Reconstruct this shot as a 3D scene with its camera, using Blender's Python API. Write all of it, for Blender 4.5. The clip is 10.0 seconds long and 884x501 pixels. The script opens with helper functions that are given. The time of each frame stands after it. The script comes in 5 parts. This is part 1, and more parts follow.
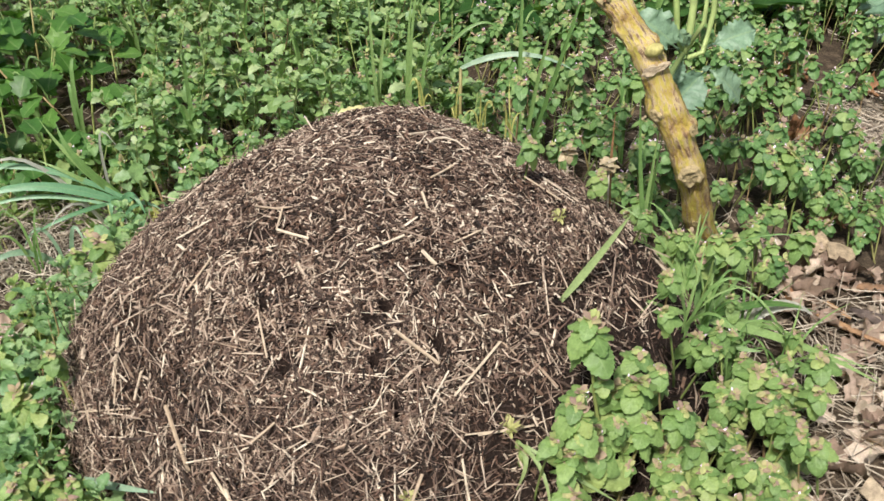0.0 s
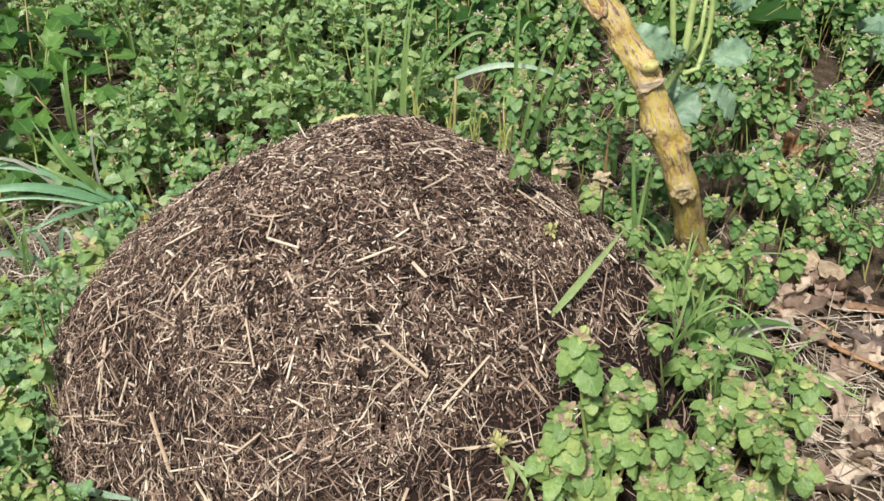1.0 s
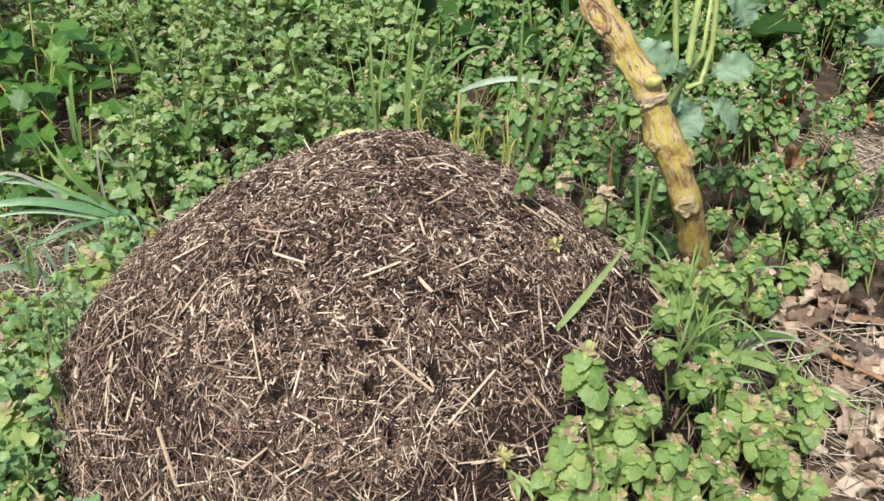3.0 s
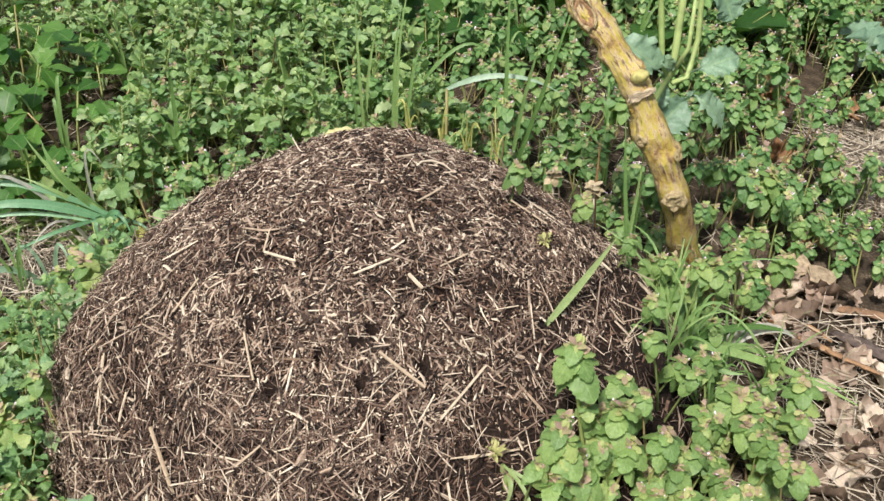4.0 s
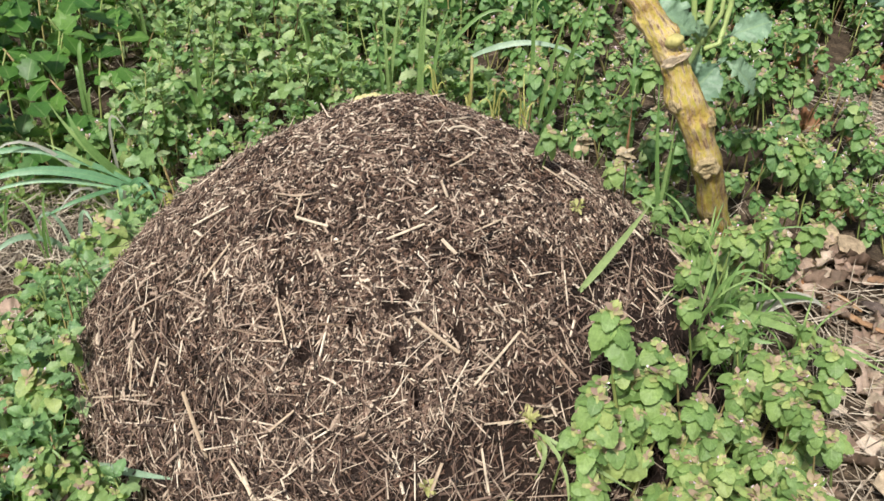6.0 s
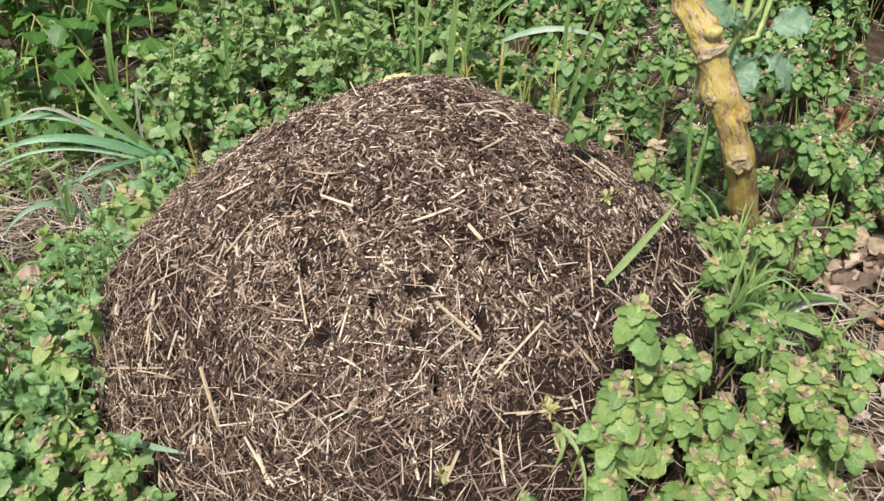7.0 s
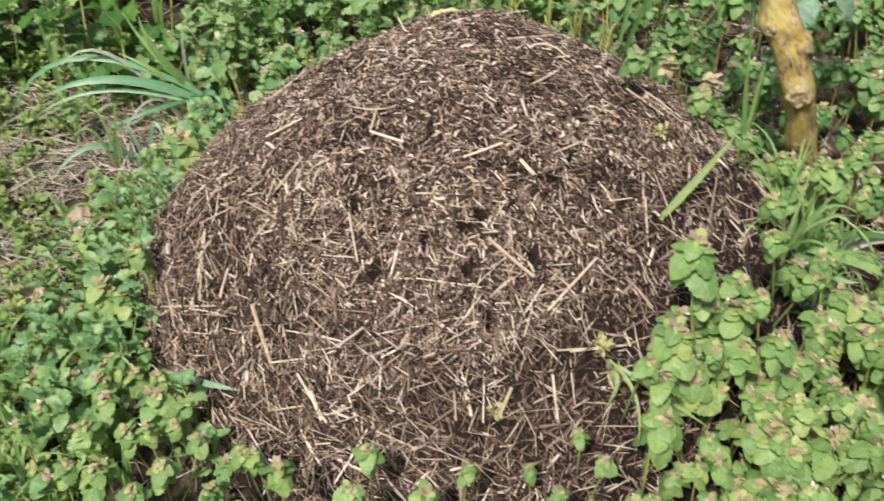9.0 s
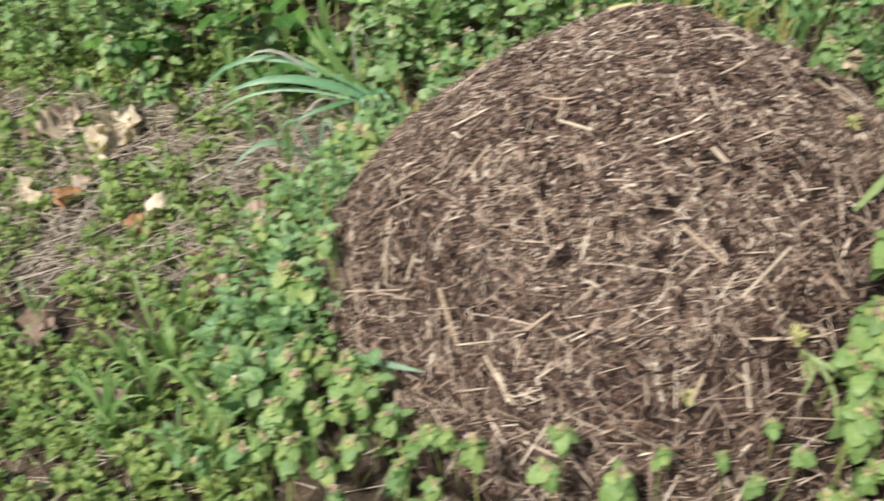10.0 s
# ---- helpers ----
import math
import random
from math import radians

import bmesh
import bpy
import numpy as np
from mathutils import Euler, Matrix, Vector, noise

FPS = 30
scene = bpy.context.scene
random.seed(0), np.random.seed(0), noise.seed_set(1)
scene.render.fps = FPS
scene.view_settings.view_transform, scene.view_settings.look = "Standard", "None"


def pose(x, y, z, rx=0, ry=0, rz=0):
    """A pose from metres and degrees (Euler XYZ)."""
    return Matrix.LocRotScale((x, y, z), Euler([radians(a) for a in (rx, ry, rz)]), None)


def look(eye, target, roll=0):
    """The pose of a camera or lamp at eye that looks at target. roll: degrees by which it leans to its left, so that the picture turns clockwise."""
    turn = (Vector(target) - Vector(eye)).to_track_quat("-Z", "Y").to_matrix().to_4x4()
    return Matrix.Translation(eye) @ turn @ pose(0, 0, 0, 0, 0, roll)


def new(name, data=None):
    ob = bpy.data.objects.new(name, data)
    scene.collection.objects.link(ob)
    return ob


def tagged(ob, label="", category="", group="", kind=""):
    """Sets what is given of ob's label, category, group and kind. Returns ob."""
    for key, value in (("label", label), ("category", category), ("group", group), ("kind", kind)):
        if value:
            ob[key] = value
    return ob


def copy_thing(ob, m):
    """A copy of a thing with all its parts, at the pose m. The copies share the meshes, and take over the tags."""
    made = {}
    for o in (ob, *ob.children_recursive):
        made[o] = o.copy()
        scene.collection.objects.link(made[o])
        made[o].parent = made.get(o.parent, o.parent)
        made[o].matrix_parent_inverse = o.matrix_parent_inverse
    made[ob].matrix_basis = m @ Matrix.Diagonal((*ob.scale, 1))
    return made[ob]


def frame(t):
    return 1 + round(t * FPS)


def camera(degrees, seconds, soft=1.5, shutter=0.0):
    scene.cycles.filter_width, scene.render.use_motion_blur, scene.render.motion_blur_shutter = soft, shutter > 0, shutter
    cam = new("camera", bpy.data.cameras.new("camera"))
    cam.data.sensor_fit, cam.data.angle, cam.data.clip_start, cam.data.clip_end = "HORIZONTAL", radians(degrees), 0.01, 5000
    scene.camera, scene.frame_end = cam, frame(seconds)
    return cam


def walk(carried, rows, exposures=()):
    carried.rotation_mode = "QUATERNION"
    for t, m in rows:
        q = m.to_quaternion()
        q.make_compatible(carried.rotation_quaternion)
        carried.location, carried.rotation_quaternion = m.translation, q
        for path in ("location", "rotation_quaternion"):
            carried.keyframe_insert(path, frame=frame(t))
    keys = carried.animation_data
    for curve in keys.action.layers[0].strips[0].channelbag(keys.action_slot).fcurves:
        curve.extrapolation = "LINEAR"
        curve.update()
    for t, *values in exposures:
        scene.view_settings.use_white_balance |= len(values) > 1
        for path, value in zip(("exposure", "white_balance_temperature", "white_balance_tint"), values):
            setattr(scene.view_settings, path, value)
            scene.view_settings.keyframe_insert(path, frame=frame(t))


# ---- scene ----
cam = camera(47.7, 10.0, shutter=0.5)
PATH = [
    (0, (-0.011, -0.07, 0.806), (0.009, 1.513, -0.417), -0.3),
    (0.5, (-0.01, -0.064, 0.806), (0.035, 1.515, -0.42), 2.1),
    (1, (-0.01, -0.063, 0.809), (0.026, 1.525, -0.406), 1.3),
    (1.5, (-0.012, -0.06, 0.812), (0.016, 1.54, -0.387), 1.0),
    (2, (-0.013, -0.06, 0.817), (0.014, 1.546, -0.374), 1.0),
    (2.5, (-0.012, -0.065, 0.817), (0.017, 1.541, -0.376), 1.0),
    (2.7, (-0.013, -0.064, 0.815), (0.015, 1.539, -0.38), 1.1),
    (3.8, (-0.014, -0.066, 0.817), (0.04, 1.529, -0.389), 0.9),
    (4, (-0.015, -0.068, 0.816), (0.041, 1.53, -0.386), 0.9),
    (4.5, (-0.025, -0.065, 0.814), (0.026, 1.523, -0.4), 1.9),
    (5, (-0.03, -0.073, 0.815), (0.033, 1.52, -0.393), 2.3),
    (5.5, (-0.036, -0.071, 0.814), (0.025, 1.516, -0.402), 1.9),
    (5.7, (-0.033, -0.069, 0.811), (0.006, 1.51, -0.415), 0.4),
    (6.8, (-0.044, -0.061, 0.8), (-0.034, 1.484, -0.47), 2.3),
    (7, (-0.042, -0.058, 0.799), (-0.039, 1.489, -0.469), 2.4),
    (7.3, (-0.043, -0.058, 0.796), (-0.053, 1.477, -0.485), 1.6),
    (7.4, (-0.044, -0.058, 0.795), (-0.069, 1.461, -0.505), 1.4),
    (7.5, (-0.044, -0.058, 0.794), (-0.069, 1.453, -0.516), 1.1),
    (7.6, (-0.045, -0.058, 0.794), (-0.073, 1.444, -0.527), 1.2),
    (7.7, (-0.046, -0.058, 0.793), (-0.082, 1.445, -0.526), 1.3),
    (8, (-0.049, -0.058, 0.792), (-0.089, 1.435, -0.539), 1.7),
    (8.2, (-0.05, -0.06, 0.79), (-0.081, 1.428, -0.547), 1.3),
    (8.3, (-0.05, -0.06, 0.789), (-0.07, 1.42, -0.556), 1.2),
    (8.4, (-0.051, -0.061, 0.788), (-0.069, 1.427, -0.549), 1.0),
    (8.5, (-0.051, -0.062, 0.787), (-0.092, 1.414, -0.562), 0.8),
    (8.6, (-0.051, -0.061, 0.786), (-0.117, 1.413, -0.564), 0.7),
    (8.7, (-0.05, -0.06, 0.786), (-0.107, 1.406, -0.574), 0.5),
    (8.8, (-0.05, -0.059, 0.785), (-0.103, 1.406, -0.576), 0.4),
    (8.9, (-0.05, -0.058, 0.785), (-0.101, 1.408, -0.575), 0.3),
    (9, (-0.05, -0.057, 0.784), (-0.126, 1.42, -0.563), 0.2),
    (9.1, (-0.052, -0.058, 0.784), (-0.141, 1.421, -0.561), -0.1),
    (9.2, (-0.054, -0.059, 0.784), (-0.16, 1.42, -0.559), -0.3),
    (9.3, (-0.056, -0.059, 0.783), (-0.159, 1.416, -0.562), -0.6),
    (9.4, (-0.058, -0.06, 0.783), (-0.182, 1.426, -0.549), -0.8),
    (9.5, (-0.06, -0.061, 0.783), (-0.201, 1.424, -0.549), -1.1),
    (9.6, (-0.065, -0.066, 0.782), (-0.235, 1.428, -0.535), -1.7),
    (9.7, (-0.07, -0.071, 0.782), (-0.254, 1.425, -0.531), -2.3),
    (9.8, (-0.083, -0.081, 0.775), (-0.307, 1.416, -0.532), -2.8),
    (10, (-0.11, -0.091, 0.775), (-0.413, 1.385, -0.54), -4.5),
]
walk(cam, [(t, look(eye, target, roll)) for t, eye, target, roll in PATH])

scene.view_settings.exposure = 0.46

# ---- world and sun: bright, thinly veiled sky ----
SUN_UP, SUN_AROUND = 56.0, 205.0
world = bpy.data.worlds.new("sky")
scene.world = world
world.use_nodes = True
wt = world.node_tree
sky = wt.nodes.new("ShaderNodeTexSky")
sky.sky_type = "NISHITA"
sky.sun_disc = False
sky.sun_elevation, sky.sun_rotation = radians(SUN_UP), radians(SUN_AROUND)
sky.dust_density, sky.air_density = 4.0, 1.0
wt.links.new(sky.outputs[0], wt.nodes["Background"].inputs[0])
wt.nodes["Background"].inputs[1].default_value = 0.092
lamp = bpy.data.lights.new("sun", "SUN")
lamp.energy, lamp.angle, lamp.color = 4.2, radians(5), (1.0, 0.96, 0.9)
sun = new("sun", lamp)
az = radians(SUN_AROUND)
away = Vector((math.sin(az) * math.cos(radians(SUN_UP)), math.cos(az) * math.cos(radians(SUN_UP)), math.sin(radians(SUN_UP))))
sun.matrix_world = look(away * 10, (0, 0, 0))

# ---- materials ----


def nodes_of(name):
    m = bpy.data.materials.new(name)
    m.use_nodes = True
    nt = m.node_tree
    return m, nt, nt.nodes["Principled BSDF"], nt.nodes["Material Output"]


def lucky(nt, gain=1.0):
    """A value 0..1 of its own for every object and every loose piece."""
    info, geo = nt.nodes.new("ShaderNodeObjectInfo"), nt.nodes.new("ShaderNodeNewGeometry")
    add, fr = nt.nodes.new("ShaderNodeMath"), nt.nodes.new("ShaderNodeMath")
    fr.operation = "FRACT"
    nt.links.new(info.outputs["Random"], add.inputs[0])
    nt.links.new(geo.outputs["Random Per Island"], add.inputs[1])
    nt.links.new(add.outputs[0], fr.inputs[0])
    return fr.outputs[0], geo.outputs["Position"]


def ramp(nt, fac, stops):
    r = nt.nodes.new("ShaderNodeValToRGB")
    el = r.color_ramp.elements
    el[0].position, el[0].color = stops[0][0], (*stops[0][1], 1)
    el[1].position, el[1].color = stops[-1][0], (*stops[-1][1], 1)
    for p, c in stops[1:-1]:
        e = el.new(p)
        e.color = (*c, 1)
    nt.links.new(fac, r.inputs[0])
    return r.outputs[0]


def grain(nt, where, scale, detail=4.0, rough=0.6):
    n = nt.nodes.new("ShaderNodeTexNoise")
    n.inputs["Scale"].default_value, n.inputs["Detail"].default_value, n.inputs["Roughness"].default_value = scale, detail, rough
    nt.links.new(where, n.inputs["Vector"])
    return n.outputs["Fac"]


def blend(nt, a, b, fac=None, kind="MULTIPLY", amount=1.0):
    x = nt.nodes.new("ShaderNodeMix")
    x.data_type, x.blend_type = "RGBA", kind
    x.inputs[0].default_value = amount
    if fac is not None:
        nt.links.new(fac, x.inputs[0])
    nt.links.new(a, x.inputs[6])
    if isinstance(b, tuple):
        x.inputs[7].default_value = (*b, 1)
    else:
        nt.links.new(b, x.inputs[7])
    return x.outputs[2]


def calc(nt, op, a, b=0.0):
    m = nt.nodes.new("ShaderNodeMath")
    m.operation = op
    for i, v in enumerate((a, b)):
        if isinstance(v, (int, float)):
            m.inputs[i].default_value = v
        else:
            nt.links.new(v, m.inputs[i])
    return m.outputs[0]


def rough_bump(nt, bsdf, height, strength, depth):
    b = nt.nodes.new("ShaderNodeBump")
    b.inputs["Strength"].default_value, b.inputs["Distance"].default_value = strength, depth
    nt.links.new(height, b.inputs["Height"])
    nt.links.new(b.outputs[0], bsdf.inputs["Normal"])


def leafy(name, stops, rough=0.5, through_light=0.3, veins=7.0, spots=0.25, gloss=0.4):
    m, nt, bsdf, out = nodes_of(name)
    r, where = lucky(nt)
    col = ramp(nt, r, stops)
    g, g3 = grain(nt, where, 90.0), grain(nt, where, 420.0, 3.0)
    col = blend(nt, col, ramp(nt, g, [(0.3, (0.62, 0.66, 0.58)), (0.7, (1.4, 1.36, 1.3))]), amount=spots * 2)
    col = blend(nt, col, ramp(nt, g3, [(0.35, (0.78, 0.8, 0.74)), (0.65, (1.3, 1.28, 1.25))]), amount=0.4)
    uv = nt.nodes.new("ShaderNodeUVMap")
    sep = nt.nodes.new("ShaderNodeSeparateXYZ")
    nt.links.new(uv.outputs[0], sep.inputs[0])
    side = calc(nt, "ABSOLUTE", calc(nt, "SUBTRACT", calc(nt, "MULTIPLY", sep.outputs[0], 2.0), 1.0))
    rib = calc(nt, "SINE", calc(nt, "MULTIPLY", calc(nt, "SUBTRACT", sep.outputs[1], calc(nt, "MULTIPLY", side, 0.45)), veins * 6.28))
    mid = calc(nt, "LESS_THAN", side, 0.07)
    h = calc(nt, "ADD", calc(nt, "MULTIPLY", rib, 0.12), calc(nt, "ADD", calc(nt, "MULTIPLY", g, 1.0), calc(nt, "MULTIPLY", g3, 0.9)))
    h = calc(nt, "SUBTRACT", h, mid)
    col = blend(nt, col, (0.34, 0.45, 0.2), fac=calc(nt, "MULTIPLY", mid, 0.22), kind="MIX")
    nt.links.new(col, bsdf.inputs["Base Color"])
    bsdf.inputs["Roughness"].default_value = rough
    bsdf.inputs["Specular IOR Level"].default_value = gloss
    rough_bump(nt, bsdf, h, 0.3, 0.0018)
    tr, mx = nt.nodes.new("ShaderNodeBsdfTranslucent"), nt.nodes.new("ShaderNodeMixShader")
    nt.links.new(blend(nt, col, (1.3, 1.35, 0.6)), tr.inputs[0])
    mx.inputs[0].default_value = through_light
    nt.links.new(bsdf.outputs[0], mx.inputs[1])
    nt.links.new(tr.outputs[0], mx.inputs[2])
    nt.links.new(mx.outputs[0], out.inputs[0])
    return m


def plain(name, stops, rough=0.7, scale=60.0, bump=0.4, depth=0.001, gloss=0.3, vary=0.5):
    m, nt, bsdf, out = nodes_of(name)
    r, where = lucky(nt)
    col = ramp(nt, r, stops)
    g = grain(nt, where, scale)
    g2 = grain(nt, where, scale * 6)
    col = blend(nt, col, ramp(nt, g, [(0.3, (0.5, 0.5, 0.5)), (0.7, (1.4, 1.4, 1.4))]), amount=vary)
    nt.links.new(col, bsdf.inputs["Base Color"])
    bsdf.inputs["Roughness"].default_value = rough
    bsdf.inputs["Specular IOR Level"].default_value = gloss
    rough_bump(nt, bsdf, calc(nt, "ADD", g, g2), bump, depth)
    return m


def soil_like(name, dark, mid, pale, scale=40.0, depth=0.006):
    m, nt, bsdf, out = nodes_of(name)
    geo = nt.nodes.new("ShaderNodeNewGeometry")
    where = geo.outputs["Position"]
    g, g2 = grain(nt, where, scale, 8.0, 0.7), grain(nt, where, scale * 7, 5.0, 0.7)
    s = calc(nt, "ADD", calc(nt, "MULTIPLY", g, 0.55), calc(nt, "MULTIPLY", g2, 0.45))
    nt.links.new(ramp(nt, s, [(0.36, dark), (0.52, mid), (0.68, pale)]), bsdf.inputs["Base Color"])
    bsdf.inputs["Roughness"].default_value = 0.95
    bsdf.inputs["Specular IOR Level"].default_value = 0.15
    rough_bump(nt, bsdf, s, 0.9, depth)
    return m


def meadow(mat):
    """Beyond the bed the soil gives way to rough grass."""
    nt = mat.node_tree
    bsdf = nt.nodes["Principled BSDF"]
    soil = bsdf.inputs["Base Color"].links[0].from_socket
    geo, off = nt.nodes.new("ShaderNodeNewGeometry"), nt.nodes.new("ShaderNodeVectorMath")
    off.operation = "DISTANCE"
    nt.links.new(geo.outputs["Position"], off.inputs[0])
    off.inputs[1].default_value = (0.1, 1.1, 0.0)
    far = calc(nt, "ADD", off.outputs["Value"], calc(nt, "MULTIPLY", grain(nt, geo.outputs["Position"], 1.6, 6.0), 1.6))
    fac = calc(nt, "MULTIPLY", calc(nt, "SUBTRACT", far, 2.0), 2.0)
    green = ramp(nt, grain(nt, geo.outputs["Position"], 25.0, 8.0, 0.75), [(0.35, (0.04, 0.065, 0.02)), (0.5, (0.09, 0.15, 0.04)), (0.65, (0.2, 0.24, 0.09))])
    clip = nt.nodes.new("ShaderNodeClamp")
    nt.links.new(fac, clip.inputs[0])
    nt.links.new(blend(nt, soil, green, fac=clip.outputs[0], kind="MIX"), bsdf.inputs["Base Color"])
    return mat


M_SOIL = soil_like("garden_soil", (0.015, 0.011, 0.008), (0.07, 0.052, 0.036), (0.22, 0.165, 0.115))
meadow(M_SOIL)
M_CORE = soil_like("mound_humus", (0.006, 0.0045, 0.004), (0.028, 0.018, 0.014), (0.08, 0.053, 0.04), 160.0, 0.004)
M_BITS = plain("chopped_straw", [(0.0, (0.03, 0.02, 0.015)), (0.22, (0.075, 0.049, 0.037)), (0.46, (0.17, 0.115, 0.086)), (0.68, (0.31, 0.232, 0.174)), (0.87, (0.5, 0.405, 0.31)), (1.0, (0.7, 0.61, 0.48))], 0.72, 300.0, 0.3, 0.0004)
M_CHAFF = plain("brown_chaff", [(0.0, (0.015, 0.01, 0.008)), (0.33, (0.052, 0.033, 0.025)), (0.6, (0.148, 0.09, 0.066)), (0.83, (0.285, 0.198, 0.148)), (1.0, (0.52, 0.42, 0.325))], 0.75, 300.0, 0.3, 0.0004)
M_CRUMB = plain("humus_crumb", [(0.0, (0.009, 0.0065, 0.005)), (0.45, (0.031, 0.019, 0.0125)), (0.75, (0.095, 0.053, 0.035)), (1.0, (0.2, 0.13, 0.09))], 0.8, 300.0, 0.3, 0.0004)
M_STRAW = plain("pale_straw", [(0.0, (0.19, 0.13, 0.09)), (0.4, (0.38, 0.285, 0.205)), (1.0, (0.68, 0.58, 0.45))], 0.6, 200.0, 0.3, 0.0004)
M_PALE = plain("bleached_straw", [(0.0, (0.36, 0.275, 0.19)), (1.0, (0.58, 0.485, 0.365))], 0.55, 160.0, 0.35, 0.0005, 0.35, 0.45)
M_HAY = plain("dry_hay", [(0.0, (0.12, 0.095, 0.072)), (0.5, (0.32, 0.265, 0.2)), (1.0, (0.58, 0.515, 0.415))], 0.7, 150.0, 0.3, 0.0004)
M_NETTLE = leafy("nettle_leaf", [(0.0, (0.14, 0.24, 0.08)), (0.4, (0.185, 0.295, 0.098)), (0.8, (0.235, 0.345, 0.118)), (1.0, (0.33, 0.4, 0.145))], 0.48, 0.34, 5.0, 0.2, 0.4)
M_NETTLE_DARK = leafy("nettle_leaf_green", [(0.0, (0.085, 0.18, 0.06)), (0.45, (0.135, 0.255, 0.088)), (0.8, (0.185, 0.31, 0.11)), (1.0, (0.29, 0.38, 0.155))], 0.46, 0.34, 5.0, 0.22, 0.42)
M_CROWN = leafy("nettle_crown", [(0.0, (0.32, 0.39, 0.15)), (0.4, (0.38, 0.39, 0.18)), (0.55, (0.38, 0.31, 0.2)), (0.8, (0.36, 0.27, 0.2)), (1.0, (0.34, 0.23, 0.21))], 0.65, 0.25, 5.0, 0.3, 0.2)
M_STEM = plain("green_stem", [(0.0, (0.144, 0.2, 0.059)), (0.6, (0.227, 0.26, 0.083)), (1.0, (0.26, 0.17, 0.09))], 0.5, 60.0, 0.2)
M_FLOWER = plain("nettle_flower", [(0.0, (0.6, 0.4, 0.55)), (0.5, (0.75, 0.6, 0.72)), (0.85, (0.85, 0.78, 0.84)), (1.0, (0.45, 0.16, 0.45))], 0.6, 200.0, 0.1)
M_WEED = leafy("weed_leaf", [(0.0, (0.11, 0.215, 0.095)), (0.3, (0.16, 0.285, 0.105)), (0.55, (0.165, 0.295, 0.145)), (0.8, (0.235, 0.36, 0.14)), (1.0, (0.3, 0.41, 0.22))], 0.4, 0.34, 6.0, 0.2, 0.45)
M_CREEP = leafy("creeping_leaf", [(0.0, (0.14, 0.225, 0.075)), (0.4, (0.2, 0.295, 0.09)), (0.75, (0.25, 0.345, 0.11)), (1.0, (0.36, 0.4, 0.17))], 0.5, 0.34, 6.0, 0.2, 0.32)
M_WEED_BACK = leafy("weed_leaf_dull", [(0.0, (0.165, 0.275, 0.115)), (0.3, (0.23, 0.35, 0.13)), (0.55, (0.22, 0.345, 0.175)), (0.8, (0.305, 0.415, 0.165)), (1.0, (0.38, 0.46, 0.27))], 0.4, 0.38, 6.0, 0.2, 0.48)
M_GRASS = leafy("grass_blade", [(0.0, (0.103, 0.21, 0.059)), (0.5, (0.165, 0.28, 0.094)), (1.0, (0.258, 0.37, 0.142))], 0.4, 0.3, 0.3, 0.15, 0.4)
M_GRASS_BLUE = leafy("blue_grass_blade", [(0.0, (0.093, 0.22, 0.106)), (0.5, (0.144, 0.3, 0.165)), (1.0, (0.227, 0.38, 0.236))], 0.4, 0.2, 0.3, 0.15, 0.5)
M_GRASS_PALE = leafy("pale_blue_blade", [(0.0, (0.2, 0.32, 0.22)), (1.0, (0.27, 0.38, 0.28))], 0.4, 0.25, 0.3, 0.15, 0.45)
M_GRASS_LIGHT = leafy("light_grass_blade", [(0.0, (0.24, 0.33, 0.13)), (1.0, (0.31, 0.39, 0.18))], 0.45, 0.3, 0.3, 0.15, 0.35)
M_WITHER = leafy("withered_blade", [(0.0, (0.309, 0.32, 0.283)), (1.0, (0.391, 0.38, 0.354))], 0.5, 0.2, 0.3, 0.3, 0.4)
M_DOCK = leafy("broad_leaf", [(0.0, (0.025, 0.075, 0.018)), (0.6, (0.045, 0.115, 0.028)), (1.0, (0.09, 0.2, 0.04))], 0.5, 0.35, 9.0, 0.25, 0.22)
M_CELERY = leafy("celery_leaf", [(0.0, (0.045, 0.125, 0.025)), (0.6, (0.08, 0.185, 0.038)), (1.0, (0.14, 0.27, 0.06))], 0.4, 0.36, 9.0, 0.25, 0.4)
M_KALE = leafy("kale_leaf", [(0.0, (0.13, 0.22, 0.15)), (0.5, (0.18, 0.285, 0.195)), (1.0, (0.24, 0.345, 0.235))], 0.45, 0.22, 6.0, 0.25, 0.45)
M_SHOOT = plain("kale_shoot", [(0.0, (0.258, 0.34, 0.118)), (1.0, (0.34, 0.42, 0.165))], 0.45, 60.0, 0.2)
M_DRY = leafy("dead_leaf", [(0.0, (0.13, 0.09, 0.07)), (0.25, (0.25, 0.18, 0.145)), (0.6, (0.38, 0.295, 0.245)), (1.0, (0.55, 0.46, 0.39))], 0.7, 0.12, 5.0, 0.3, 0.25)
M_ORANGE = leafy("rust_leaf", [(0.0, (0.19, 0.095, 0.055)), (1.0, (0.33, 0.18, 0.1))], 0.7, 0.15, 5.0, 0.5, 0.25)
M_YELLOW = leafy("yellowed_leaf", [(0.0, (0.42, 0.42, 0.14)), (1.0, (0.55, 0.52, 0.2))], 0.6, 0.3, 5.0, 0.25, 0.3)
M_HUSK = leafy("withered_leaf", [(0.0, (0.3, 0.24, 0.16)), (1.0, (0.45, 0.37, 0.27))], 0.75, 0.15, 5.0, 0.4, 0.2)
M_SEEDLING = leafy("yellowed_seedling_leaf", [(0.0, (0.36, 0.38, 0.15)), (1.0, (0.5, 0.48, 0.24))], 0.6, 0.3, 5.0, 0.25, 0.3)
